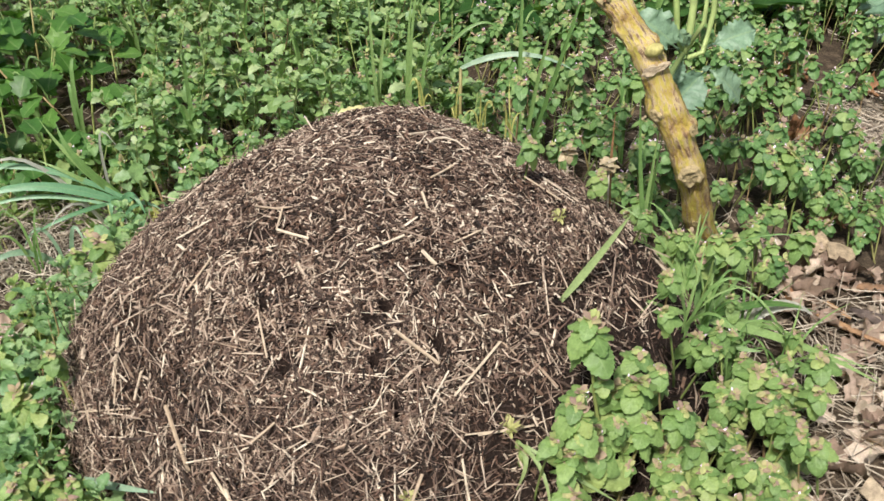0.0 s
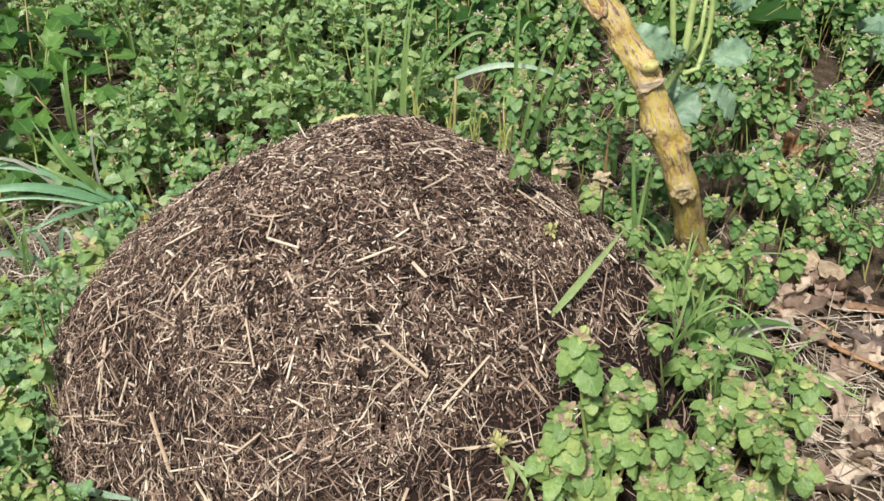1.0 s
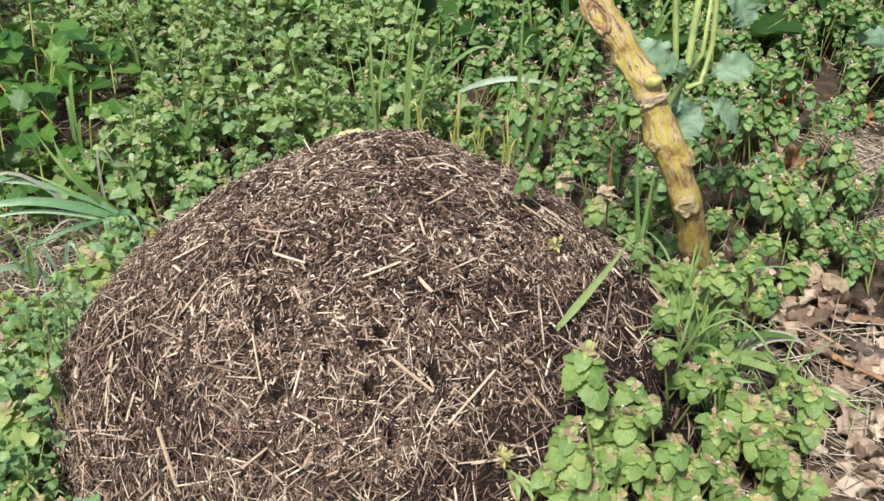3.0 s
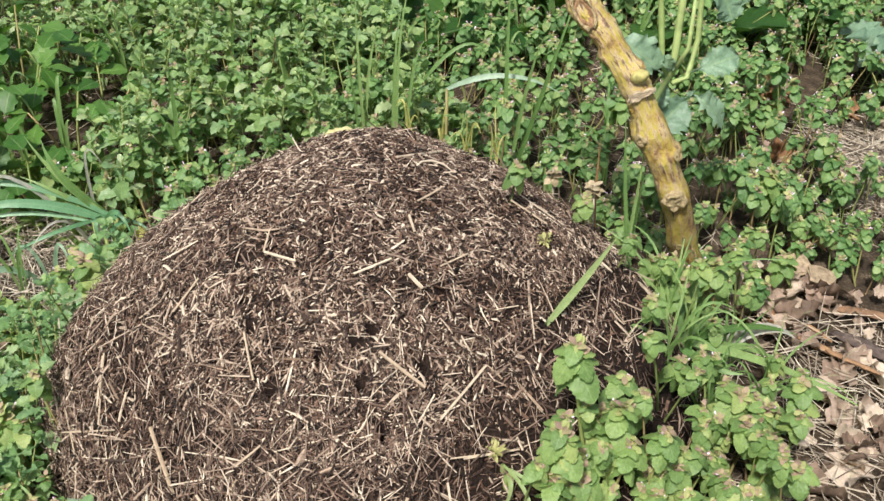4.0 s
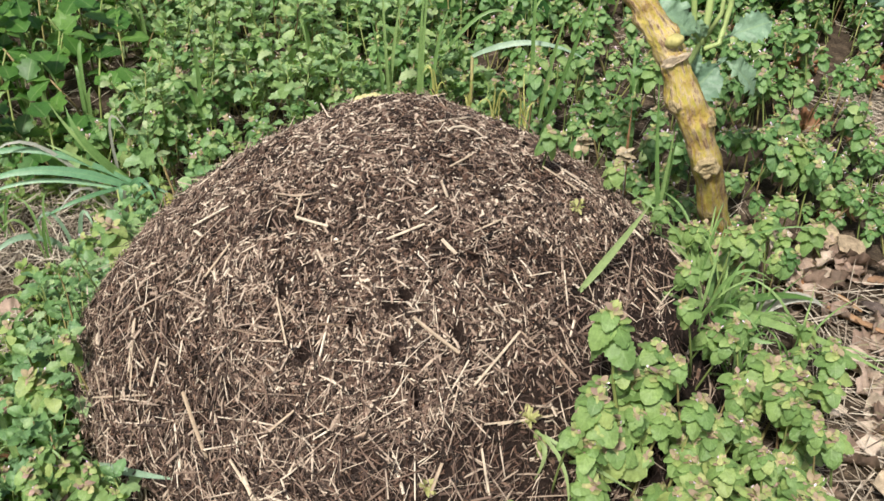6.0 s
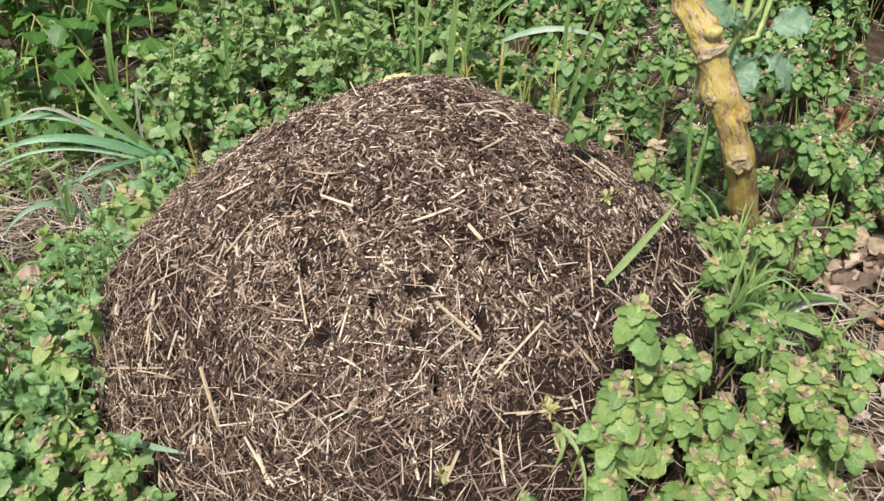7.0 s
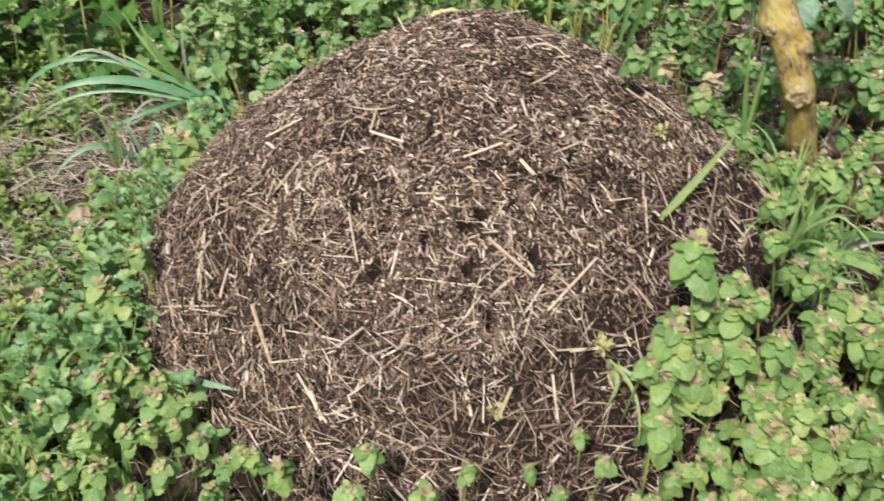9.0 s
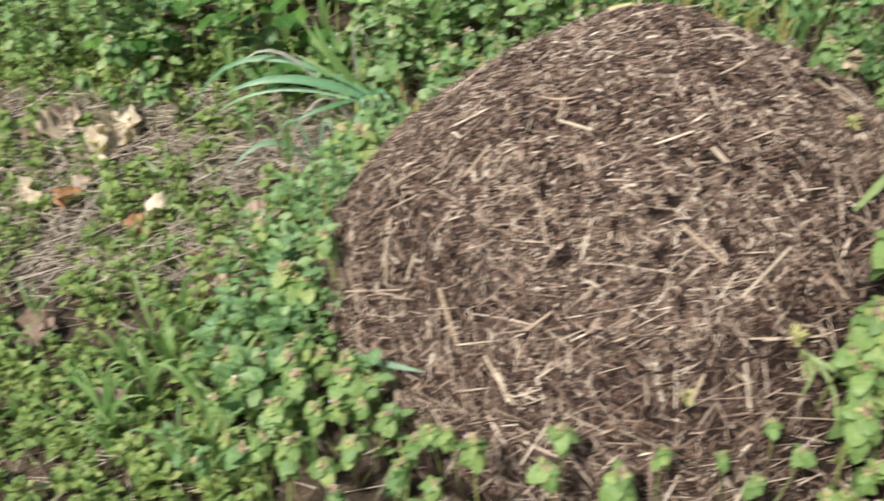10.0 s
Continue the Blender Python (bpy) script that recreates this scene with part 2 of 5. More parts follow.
M_BLEACH = leafy("bleached_leaf", [(0.0, (0.42, 0.34, 0.27)), (1.0, (0.66, 0.58, 0.48))], 0.75, 0.15, 5.0, 0.5, 0.2)
M_BUD = plain("waxy_bud", [(0.0, (0.4, 0.37, 0.13)), (1.0, (0.46, 0.4, 0.16))], 0.55, 150.0, 0.6, 0.0015, 0.4, 0.9)
M_SCAR = plain("corky_scar", [(0.0, (0.4, 0.31, 0.15)), (1.0, (0.52, 0.41, 0.23))], 0.85, 260.0, 0.9, 0.003, 0.2, 0.9)
M_CREAM = leafy("cream_leaf", [(0.0, (0.55, 0.51, 0.26)), (1.0, (0.62, 0.57, 0.33))], 0.6, 0.25, 5.0, 0.4, 0.3)
M_WOOD = plain("weathered_wood", [(0.0, (0.38, 0.29, 0.19)), (1.0, (0.5, 0.41, 0.29))], 0.85, 140.0, 0.8, 0.003, 0.2, 0.9)
M_BARK = plain("bark_strip", [(0.0, (0.2, 0.12, 0.07)), (0.6, (0.3, 0.18, 0.1)), (1.0, (0.4, 0.24, 0.12))], 0.75, 120.0, 0.8, 0.002, 0.3, 0.8)
M_BARK_GREY = plain("rotten_wood", [(0.0, (0.13, 0.1, 0.085)), (1.0, (0.24, 0.185, 0.155))], 0.85, 110.0, 0.9, 0.003, 0.2, 0.9)
M_ANT = plain("ant_shell", [(0.0, (0.008, 0.006, 0.006)), (1.0, (0.02, 0.012, 0.01))], 0.35, 500.0, 0.05, 0.0002, 0.5, 0.2)

# kale stalk: yellow skin with brown corky streaks
M_STALK, nt, bsdf, out = nodes_of("kale_stalk_skin")
uv = nt.nodes.new("ShaderNodeUVMap")
tc = nt.nodes.new("ShaderNodeTexCoord")
mp = nt.nodes.new("ShaderNodeMapping")
mp.inputs["Scale"].default_value = (11.0, 9.0, 1.0)
nt.links.new(uv.outputs[0], mp.inputs[0])
g1, g2 = grain(nt, mp.outputs[0], 2.2, 6.0, 0.65), grain(nt, tc.outputs["Object"], 300.0, 4.0)
g0 = grain(nt, tc.outputs["Object"], 30.0, 2.0)
sk = calc(nt, "ADD", calc(nt, "MULTIPLY", g1, 0.8), calc(nt, "MULTIPLY", g2, 0.2))
sk = calc(nt, "ADD", sk, calc(nt, "MULTIPLY", calc(nt, "SUBTRACT", g0, 0.5), 0.12))
blot = ramp(nt, grain(nt, tc.outputs["Object"], 46.0, 5.0, 0.7), [(0.44, (1.0, 1.0, 1.0)), (0.55, (0.82, 0.74, 0.66)), (0.64, (0.45, 0.35, 0.28))])
skin = ramp(nt, sk, [(0.34, (0.4, 0.38, 0.07)), (0.45, (0.52, 0.42, 0.09)), (0.5, (0.5, 0.38, 0.14)), (0.54, (0.54, 0.43, 0.26)), (0.585, (0.27, 0.17, 0.1)), (0.68, (0.11, 0.07, 0.05))])
nt.links.new(blend(nt, skin, blot), bsdf.inputs["Base Color"])
bsdf.inputs["Roughness"].default_value = 0.6
rough_bump(nt, bsdf, sk, 1.0, 0.006)

# ---- shapes: every template is (points, quads, uv) ----


def leaf_shape(nu, nv, width, fold, droop, teeth=0.0, lobe=0.0, stalk=0.12, peak=0.4, ruffle=0.0, seed=0):
    """A leaf along +y, one unit long, its face to +z."""
    rnd = random.Random(seed)
    v, uv, f = [], [], []
    for i in range(nu + 1):
        u = i / nu
        if u < stalk:
            hw = 0.022
        else:
            q = (u - stalk) / (1 - stalk)
            a = peak / (1 - peak)
            top = (peak ** a) * (1 - peak)
            hw = max(0.012, 0.5 * width * ((max(q, 0.0) ** a) * (1 - q) / top) ** 0.62)
            if q == 0:
                hw = 0.5 * width * 0.62 if lobe else 0.03
        if teeth and u > stalk and i < nu:
            hw *= 1 + (teeth if i % 2 else -teeth)
        for j in range(nv + 1):
            s = -1 + 2 * j / nv
            x = s * hw
            y = u - lobe * abs(s) ** 1.6 * max(0.0, 1 - (u - stalk) / 0.45) * (u >= stalk)
            z = fold * abs(x) - droop * u * u + ruffle * (rnd.random() - 0.5) * abs(s)
            v.append((x, y, z))
            uv.append((j / nv, u))
    for i in range(nu):
        for j in range(nv):
            a = i * (nv + 1) + j
            f.append((a, a + 1, a + nv + 2, a + nv + 1))
    return np.array(v, float), np.array(f, int), np.array(uv, float)


def tube_shape(points, radii, k=6):
    """A closed tube through the points."""
    pts = [Vector(p) for p in points]
    v, f, uv = [], [], []
    side = Vector((1, 0, 0))
    rings = [(pts[0], radii[0] * 0.05, 0)] + [(p, r, i) for i, (p, r) in enumerate(zip(pts, radii))] + [(pts[-1], radii[-1] * 0.05, len(pts) - 1)]
    for n, (p, r, i) in enumerate(rings):
        way = (pts[min(i + 1, len(pts) - 1)] - pts[max(i - 1, 0)]).normalized()
        a = (side - way * side.dot(way)).normalized()
        b = way.cross(a)
        for j in range(k):
            w = 2 * math.pi * j / k
            v.append(p + (a * math.cos(w) + b * math.sin(w)) * r)
            uv.append((j / k, n / len(rings)))
    for n in range(len(rings) - 1):
        for j in range(k):
            f.append((n * k + j, n * k + (j + 1) % k, (n + 1) * k + (j + 1) % k, (n + 1) * k + j))
    return np.array([tuple(p) for p in v], float), np.array(f, int), np.array(uv, float)


def stick_shape(bend=0.0, taper=0.8, sway=0.0):
    """A flat straw along y from -0.5 to 0.5, one unit wide and high."""
    v, f = [], []
    for y, w, z in ((-0.5, taper, -bend), (0.0, 1.0, bend), (0.5, taper, -bend)):
        x = sway * (1 - 4 * y * y)
        v += [(x - w / 2, y, z - 0.3), (x + w / 2, y, z - 0.3), (x + w / 2 * 0.7, y, z + 0.4), (x - w / 2 * 0.7, y, z + 0.4)]
    for n in (0, 4):
        for j in range(4):
            f.append((n + j, n + (j + 1) % 4, n + 4 + (j + 1) % 4, n + 4 + j))
    f += [(3, 2, 1, 0), (8, 9, 10, 11)]
    return np.array(v, float), np.array(f, int), np.zeros((12, 2)) + 0.3


def ball_shape(nu=8, nv=6):
    v, f, uv = [], [], []
    for i in range(nv + 1):
        a = math.pi * (0.03 + 0.94 * i / nv)
        for j in range(nu):
            b = 2 * math.pi * j / nu
            v.append((math.sin(a) * math.cos(b), math.cos(a), math.sin(a) * math.sin(b)))
            uv.append((j / nu, i / nv))
    for i in range(nv):
        for j in range(nu):
            f.append((i * nu + j, i * nu + (j + 1) % nu, (i + 1) * nu + (j + 1) % nu, (i + 1) * nu + j))
    return np.array(v, float), np.array(f, int), np.array(uv, float)


def mesh_of(name, shape, material, smooth=True):
    v, f, uv = shape
    me = bpy.data.meshes.new(name)
    me.vertices.add(len(v))
    me.vertices.foreach_set("co", np.ascontiguousarray(v, dtype=np.float32).ravel())
    me.loops.add(f.size)
    me.loops.foreach_set("vertex_index", np.ascontiguousarray(f, dtype=np.int32).ravel())
    me.polygons.add(len(f))
    me.polygons.foreach_set("loop_start", np.arange(0, f.size, 4, dtype=np.int32))
    me.polygons.foreach_set("use_smooth", np.full(len(f), smooth))
    me.update(calc_edges=True)
    layer = me.uv_layers.new(name="UVMap")
    layer.data.foreach_set("uv", np.ascontiguousarray(uv[f.ravel()], dtype=np.float32).ravel())
    me.materials.append(material)
    return me


def joined(pieces):
    """One shape out of (shape, N x 4 x 4 matrices) pairs."""
    vs, fs, us, base = [], [], [], 0
    for (v, f, uv), m in pieces:
        m = np.asarray(m, float).reshape(-1, 4, 4)
        w = np.einsum("nij,kj->nki", m[:, :3, :3], v) + m[:, None, :3, 3]
        n = len(m)
        vs.append(w.reshape(-1, 3))
        fs.append((f[None] + (np.arange(n) * len(v))[:, None, None] + base).reshape(-1, 4))
        us.append(np.tile(uv, (n, 1)))
        base += n * len(v)
    return np.concatenate(vs), np.concatenate(fs), np.concatenate(us)


def frames_at(p, along, up, size):
    """Matrices whose y runs along and whose z runs near up, scaled by size (N x 3)."""
    p, along, up, size = (np.asarray(a, float).reshape(-1, 3) for a in (p, along, up, size))
    y = along / np.linalg.norm(along, axis=1, keepdims=True)
    x = np.cross(y, up)
    x /= np.linalg.norm(x, axis=1, keepdims=True) + 1e-12
    z = np.cross(x, y)
    m = np.zeros((len(p), 4, 4))
    m[:, :3, 0], m[:, :3, 1], m[:, :3, 2], m[:, :3, 3], m[:, 3, 3] = x * size[:, :1], y * size[:, 1:2], z * size[:, 2:], p, 1
    return m


def part(name, me, parent, label="", m=None):
    ob = new(name, me)
    ob.parent = parent
    if m is not None:
        ob.matrix_basis = Matrix([list(r) for r in m])
    if label:
        ob["label"] = label
    return ob


def thing(name, label, category, m=None, group="", me=None, kind=""):
    ob = tagged(new(name, me), label, category, group, kind)
    if m is not None:
        ob.matrix_basis = m
    return ob


# ---- the lie of the land ----
CX, CY, RX, RYF, RYB, TOP = -0.0574, 0.7149, 0.357, 0.347, 0.385, 0.307


def ground_z(x, y):
    def ease(a):
        a = min(1.0, max(0.0, a))
        return a * a * (3 - 2 * a)
    z = 0.018 * ease((x - 0.2) / 0.25) - 0.042 * ease((-0.32 - x) / 0.2)
    return z + 0.006 * noise.noise((x * 6, y * 6, 0.3)) + 0.012 * noise.noise((x * 1.7, y * 1.7, 4.0))


def mound_r(x, y):
    return (abs((x - CX) / RX) ** 1.58 + abs((y - CY) / (RYF if y < CY else RYB)) ** 1.58) ** 0.633


def mound_z(x, y):
    r = mound_r(x, y)
    if r >= 1:
        return -0.05
    z = TOP * (1 - r ** 1.713) ** 0.586
    return z + (0.007 * noise.noise((x * 11, y * 11, 1.0)) + 0.003 * noise.noise((x * 35, y * 35, 2.0))) * min(1.0, (1 - r) * 5)


def land_z(x, y):
    return max(ground_z(x, y), mound_z(x, y))


def land_normal(x, y, e=0.006):
    n = Vector((land_z(x - e, y) - land_z(x + e, y), land_z(x, y - e) - land_z(x, y + e), 2 * e))
    return n.normalized()


def grid_sheet(xs, ys, height):
    v = np.array([(x, y, height(x, y)) for y in ys for x in xs], float)
    nx = len(xs)
    a = np.array([[j * nx + i for i in range(nx - 1)] for j in range(len(ys) - 1)]).ravel()
    f = np.stack([a, a + 1, a + nx + 1, a + nx], axis=1)
    return v, f, v[:, :2].copy()


xs = np.concatenate([-np.geomspace(1.6, 400, 14)[::-1], np.linspace(-1.55, 1.55, 125), np.geomspace(1.6, 400, 14)])
ys = np.concatenate([-np.geomspace(0.6, 400, 14)[::-1], np.linspace(-0.55, 2.6, 127), np.geomspace(2.7, 400, 14)])
thing("ground", "dark crumbly garden soil between the weeds", "ground", me=mesh_of("ground", grid_sheet(xs, ys, ground_z), M_SOIL), kind="structure")

# ---- the ant mound ----
HOLES = [(-0.156, 0.585), (-0.063, 0.551), (-0.007, 0.541), (-0.042, 0.494), (-0.059, 0.523), (-0.094, 0.547), (0.01, 0.601), (-0.05, 0.561), (-0.135, 0.533), (0.03, 0.67), (-0.17, 0.65)]


def mound_skin():
    v, f, uv = [], [], []
    nr, na = 170, 360
    for i in range(nr + 1):
        r = (1 - (1 - i / nr) ** 1.6) * 0.9995
        for j in range(na):
            a = 2 * math.pi * j / na
            c, q = math.cos(a), math.sin(a)
            c, q = math.copysign(abs(c) ** 1.266, c), math.copysign(abs(q) ** 1.266, q)
            y = CY + q * r * (RYF if q < 0 else RYB)
            x = CX + c * r * RX
            z = mound_z(x, y)
            for hx, hy in HOLES:
                d2 = (x - hx) ** 2 + (y - hy) ** 2
                if d2 < 0.0004:
                    z -= 0.035 * math.exp(-d2 / 0.000011)
            v.append((x, y, z))
            uv.append((j / na, r))
    for i in range(nr):
        for j in range(na):
            f.append((i * na + j, (i + 1) * na + j, (i + 1) * na + (j + 1) % na, i * na + (j + 1) % na))
    return np.array(v, float), np.array(f, int), np.array(uv, float)


mound = thing("ant_mound", "domed brown ant nest of chopped straw and humus among weeds", "ant nest")
part("core", mesh_of("core", mound_skin(), M_CORE), mound, "dark humus core with ant holes")
STICKS = [stick_shape(b, t, w) for b, t, w in ((0.0, 0.9, 0.08), (0.2, 0.6, -0.25), (-0.25, 0.35, 0.35), (0.4, 0.2, 0.6))]
CHIPS = [tuple(np.array(a) for a in ([(x * t, y, z * t) for y, t in ((-0.5, 0.7), (0.5, 0.9)) for x, z in ((-0.5, -0.4), (0.5, -0.4), (0.4, 0.4), (-0.4, 0.4))], [(0, 1, 5, 4), (1, 2, 6, 5), (2, 3, 7, 6), (3, 0, 4, 7), (3, 2, 1, 0), (4, 5, 6, 7)], [(0.3, 0.3)] * 8))]


def sprinkle(rng, count, low, high, length, width, tilt, lift, keep=None):
    """Frames of bits lying on the mound between two radii."""
    p, d, u, s = [], [], [], []
    while len(p) < count:
        x, y = CX + rng.uniform(-1, 1) * RX, CY + rng.uniform(-1, 1) * RYB
        r = mound_r(x, y)
        if r > 0.985 or y > 0.86 and rng.random() < 0.5:
            continue
        n = land_normal(x, y)
        if rng.random() > min(1.0, 0.28 / max(n.z, 0.06)):
            continue
        z = mound_z(x, y)
        if x > 0.16 and z < 0.17 and rng.random() < 0.55:
            continue
        if z < 0.23 and rng.random() < 0.7 * min(1.0, max(0.0, (x + 0.1) / 0.2)):
            continue
        if not low <= z < high or keep and not keep(x, y, z, rng):
            continue
        if any((x - hx) ** 2 + (y - hy) ** 2 < 0.000042 for hx, hy in HOLES):
            continue
        way = Vector((rng.gauss(0, 1), rng.gauss(0, 1), rng.gauss(0, 1)))
        way = (way - n * way.dot(n)).normalized() + n * rng.gauss(0, tilt)
        if mound_r(x, y) > 0.9 and rng.random() < 0.5:
            way = way + Vector((0, 0, -0.6))
        h = lift * rng.random()
        le = length * math.exp(rng.gauss(0, 0.62))
        w = width * math.exp(rng.gauss(0, 0.42))
        p.append(Vector((x, y, z)) + n * h)
        d.append(way)
        u.append(n + Vector((rng.gauss(0, 0.5), rng.gauss(0, 0.5), rng.gauss(0, 0.5))))
        s.append((w, le, w * rng.uniform(0.45, 0.9)))
    return frames_at([tuple(a) for a in p], [tuple(a) for a in d], [tuple(a) for a in u], s)


def shared(m, shapes):
    k = len(shapes)
    return [(shapes[i], m[i::k]) for i in range(k) if len(m[i::k])]


rng = random.Random(4)


def patchy(x, y, z, r):
    return r.random() < 0.25 or noise.noise((x * 13, y * 13, z * 13 + 5.3)) + 0.6 * noise.noise((x * 38, y * 38, z * 38)) > r.uniform(-0.65, 0.3)


def bare(x, y, z, r):
    """Where the dark crumbs lie open."""
    return not patchy(x, y, z, r) or r.random() < 0.3


crumbs = shared(sprinkle(rng, 20000, 0.0, 1.0, 0.004, 0.0015, 0.4, 0.0028), CHIPS) + shared(sprinkle(rng, 9000, 0.0, 1.0, 0.004, 0.0014, 0.45, 0.005, bare), CHIPS)
tagged(part("humus_crumbs", mesh_of("humus_crumbs", joined(crumbs), M_CRUMB, False), mound, "dark crumbs and twig bits"), kind="stuff")
chaff = shared(sprinkle(rng, 13000, 0.19, 1.0, 0.0044, 0.0011, 0.32, 0.004, patchy), STICKS) + shared(sprinkle(rng, 3600, 0.0, 0.21, 0.009, 0.001, 0.38, 0.005, patchy), STICKS) + shared(sprinkle(rng, 4600, 0.0, 0.24, 0.012, 0.00055, 0.45, 0.006), STICKS)
tagged(part("chaff", mesh_of("chaff", joined(chaff), M_CHAFF, False), mound, "short brown chaff"), kind="stuff")
bits = shared(sprinkle(rng, 18000, 0.19, 1.0, 0.0052, 0.00115, 0.28, 0.0045, patchy), STICKS) + shared(sprinkle(rng, 2600, 0.2, 1.0, 0.0105, 0.0011, 0.28, 0.0048, patchy), STICKS) + shared(sprinkle(rng, 6200, 0.0, 0.22, 0.0175, 0.00098, 0.32, 0.0058, patchy), STICKS) + shared(sprinkle(rng, 380, 0.0, 1.0, 0.017, 0.0011, 0.9, 0.006), STICKS) + shared(sprinkle(rng, 3000, 0.0, 0.25, 0.0195, 0.0011, 0.26, 0.006), STICKS)
tagged(part("straw_bits", mesh_of("straw_bits", joined(bits), M_BITS, False), mound, "short pale and brown straw bits"), kind="stuff")
pale_meshes = [mesh_of("straw", s, M_PALE, False) for s in STICKS]
straw_meshes = [mesh_of("straw", s, M_STRAW, False) for s in STICKS]


def lay_straw(x0, y0, x1, y1, width, rise=0.0055):
    n = land_normal((x0 + x1) / 2, (y0 + y1) / 2)
    a, b = [Vector((x, y, land_z(x, y))) + n * rise for x, y in ((x0, y0), (x1, y1))]
    return frames_at(tuple((a + b) / 2 + n * 0.0012), tuple(b - a), tuple(n), (width, (b - a).length, width * 0.6))[0]


HERO = [(-0.242, 0.545, -0.217, 0.495, 3.8), (-0.046, 0.543, -0.008, 0.526, 3.2), (0.003, 0.507, 0.043, 0.554, 2.4), (-0.033, 0.76, 0.012, 0.809, 3.0), (-0.146, 0.648, -0.116, 0.629, 2.8),
        (-0.228, 0.623, -0.205, 0.641, 2.0), (0.022, 0.488, 0.07, 0.506, 1.8), (0.11, 0.711, 0.076, 0.73, 2.8), (-0.301, 0.628, -0.302, 0.589, 2.2), (0.006, 0.62, 0.031, 0.638, 1.8),
        (-0.158, 0.58, -0.147, 0.54, 2.0), (-0.021, 0.671, -0.016, 0.653, 2.4), (-0.195, 0.486, -0.167, 0.452, 2.6), (-0.022, 0.457, -0.032, 0.439, 3.0), (-0.269, 0.581, -0.276, 0.565, 2.4),
        (-0.281, 0.512, -0.281, 0.493, 2.2), (-0.013, 0.69, 0.008, 0.712, 2.2), (-0.146, 0.648, -0.142, 0.668, 2.0), (-0.128, 0.492, -0.058, 0.493, 1.2)]
MORE = [(-0.35, 0.608, -0.279, 0.561, 1.8), (-0.3, 0.63, -0.299, 0.575, 2.0), (0.087, 0.752, 0.128, 0.722, 2.0), (-0.182, 0.473, -0.172, 0.455, 3.4),
        (0.011, 0.486, 0.065, 0.504, 1.6), (-0.021, 0.607, -0.009, 0.595, 3.4), (-0.067, 0.603, -0.035, 0.62, 2.4), (0.009, 0.472, 0.015, 0.448, 2.2), (-0.161, 0.491, -0.14, 0.499, 2.2),
        (-0.35, 0.63, -0.33, 0.58, 1.8), (-0.37, 0.66, -0.33, 0.62, 1.6)]
for n, (x0, y0, x1, y1, w) in enumerate(HERO + MORE):
    part("straw", pale_meshes[0], mound, m=lay_straw(x0, y0, x1, y1, w / 1000))
for pts, w in (([(-0.012, 0.743), (-0.007, 0.755), (0.003, 0.762), (0.014, 0.761), (0.022, 0.754)], 0.0013), ([(-0.172, 0.68), (-0.15, 0.668), (-0.135, 0.663)], 0.0012)):
    part("twig", mesh_of("twig", tube_shape([(x, y, mound_z(x, y) + 0.007) for x, y in pts], [w * 0.7] + [w] * (len(pts) - 2) + [w * 0.6], 6), M_STRAW), mound, "bent pale twig")
for n, m in enumerate(sprinkle(rng, 170, 0.02, 0.25, 0.02, 0.0016, 0.16, 0.005, lambda x, y, z, r: y < 0.75)):
    part("straw", straw_meshes[n % 4], mound, m=m)
for n, m in enumerate(sprinkle(rng, 60, 0.19, 1.0, 0.0115, 0.0013, 0.14, 0.005)):
    part("straw", straw_meshes[n % 4], mound, m=m)

# ---- leaves and plants ----
HEART = [leaf_shape(19, 6, 0.84, f, d, 0.06, 0.18, 0.2, 0.27, 0.09, i) for i, (f, d) in enumerate(((-0.1, 0.3), (0.15, 0.4), (-0.22, 0.2), (-0.05, 0.5), (-0.3, 0.35)))]
HEART_SMALL = [leaf_shape(11, 4, 0.8, f, d, 0.065, 0.15, 0.2, 0.3, 0.1, i) for i, (f, d) in enumerate(((-0.1, 0.3), (0.25, 0.4), (-0.25, 0.2)))]
OBLONG = [leaf_shape(13, 4, w, f, d, 0.09, 0.0, 0.14, 0.6, 0.2, i) for i, (f, d, w) in enumerate(((0.4, 0.15, 0.44), (0.55, 0.4, 0.48), (0.2, -0.1, 0.4), (0.45, 0.6, 0.52), (-0.15, 0.45, 0.5)))]
OBLONG_SMALL = [leaf_shape(8, 4, w, f, d, 0.1, 0.0, 0.12, 0.6, 0.22, i) for i, (f, d, w) in enumerate(((0.4, 0.3, 0.44), (0.55, -0.05, 0.4), (0.3, 0.55, 0.52)))]
BRACT = leaf_shape(4, 2, 0.75, -0.2, 0.4, 0.0, 0.0, 0.1, 0.4)
PETAL = leaf_shape(4, 2, 0.5, -0.5, -0.3, 0.0, 0.0, 0.3, 0.7)


def spoke(azimuth, lift, base, length, width=1.0, roll=0.0):
    """The matrix of a leaf that leaves the stem at base."""
    a = Vector((math.cos(azimuth) * math.cos(lift), math.sin(azimuth) * math.cos(lift), math.sin(lift)))
    up = Vector((-math.cos(azimuth) * math.sin(lift), -math.sin(azimuth) * math.sin(lift), math.cos(lift)))
    up = up + a.cross(up) * roll
    return frames_at(tuple(base), tuple(a), tuple(up), (length * width, length, length))[0]


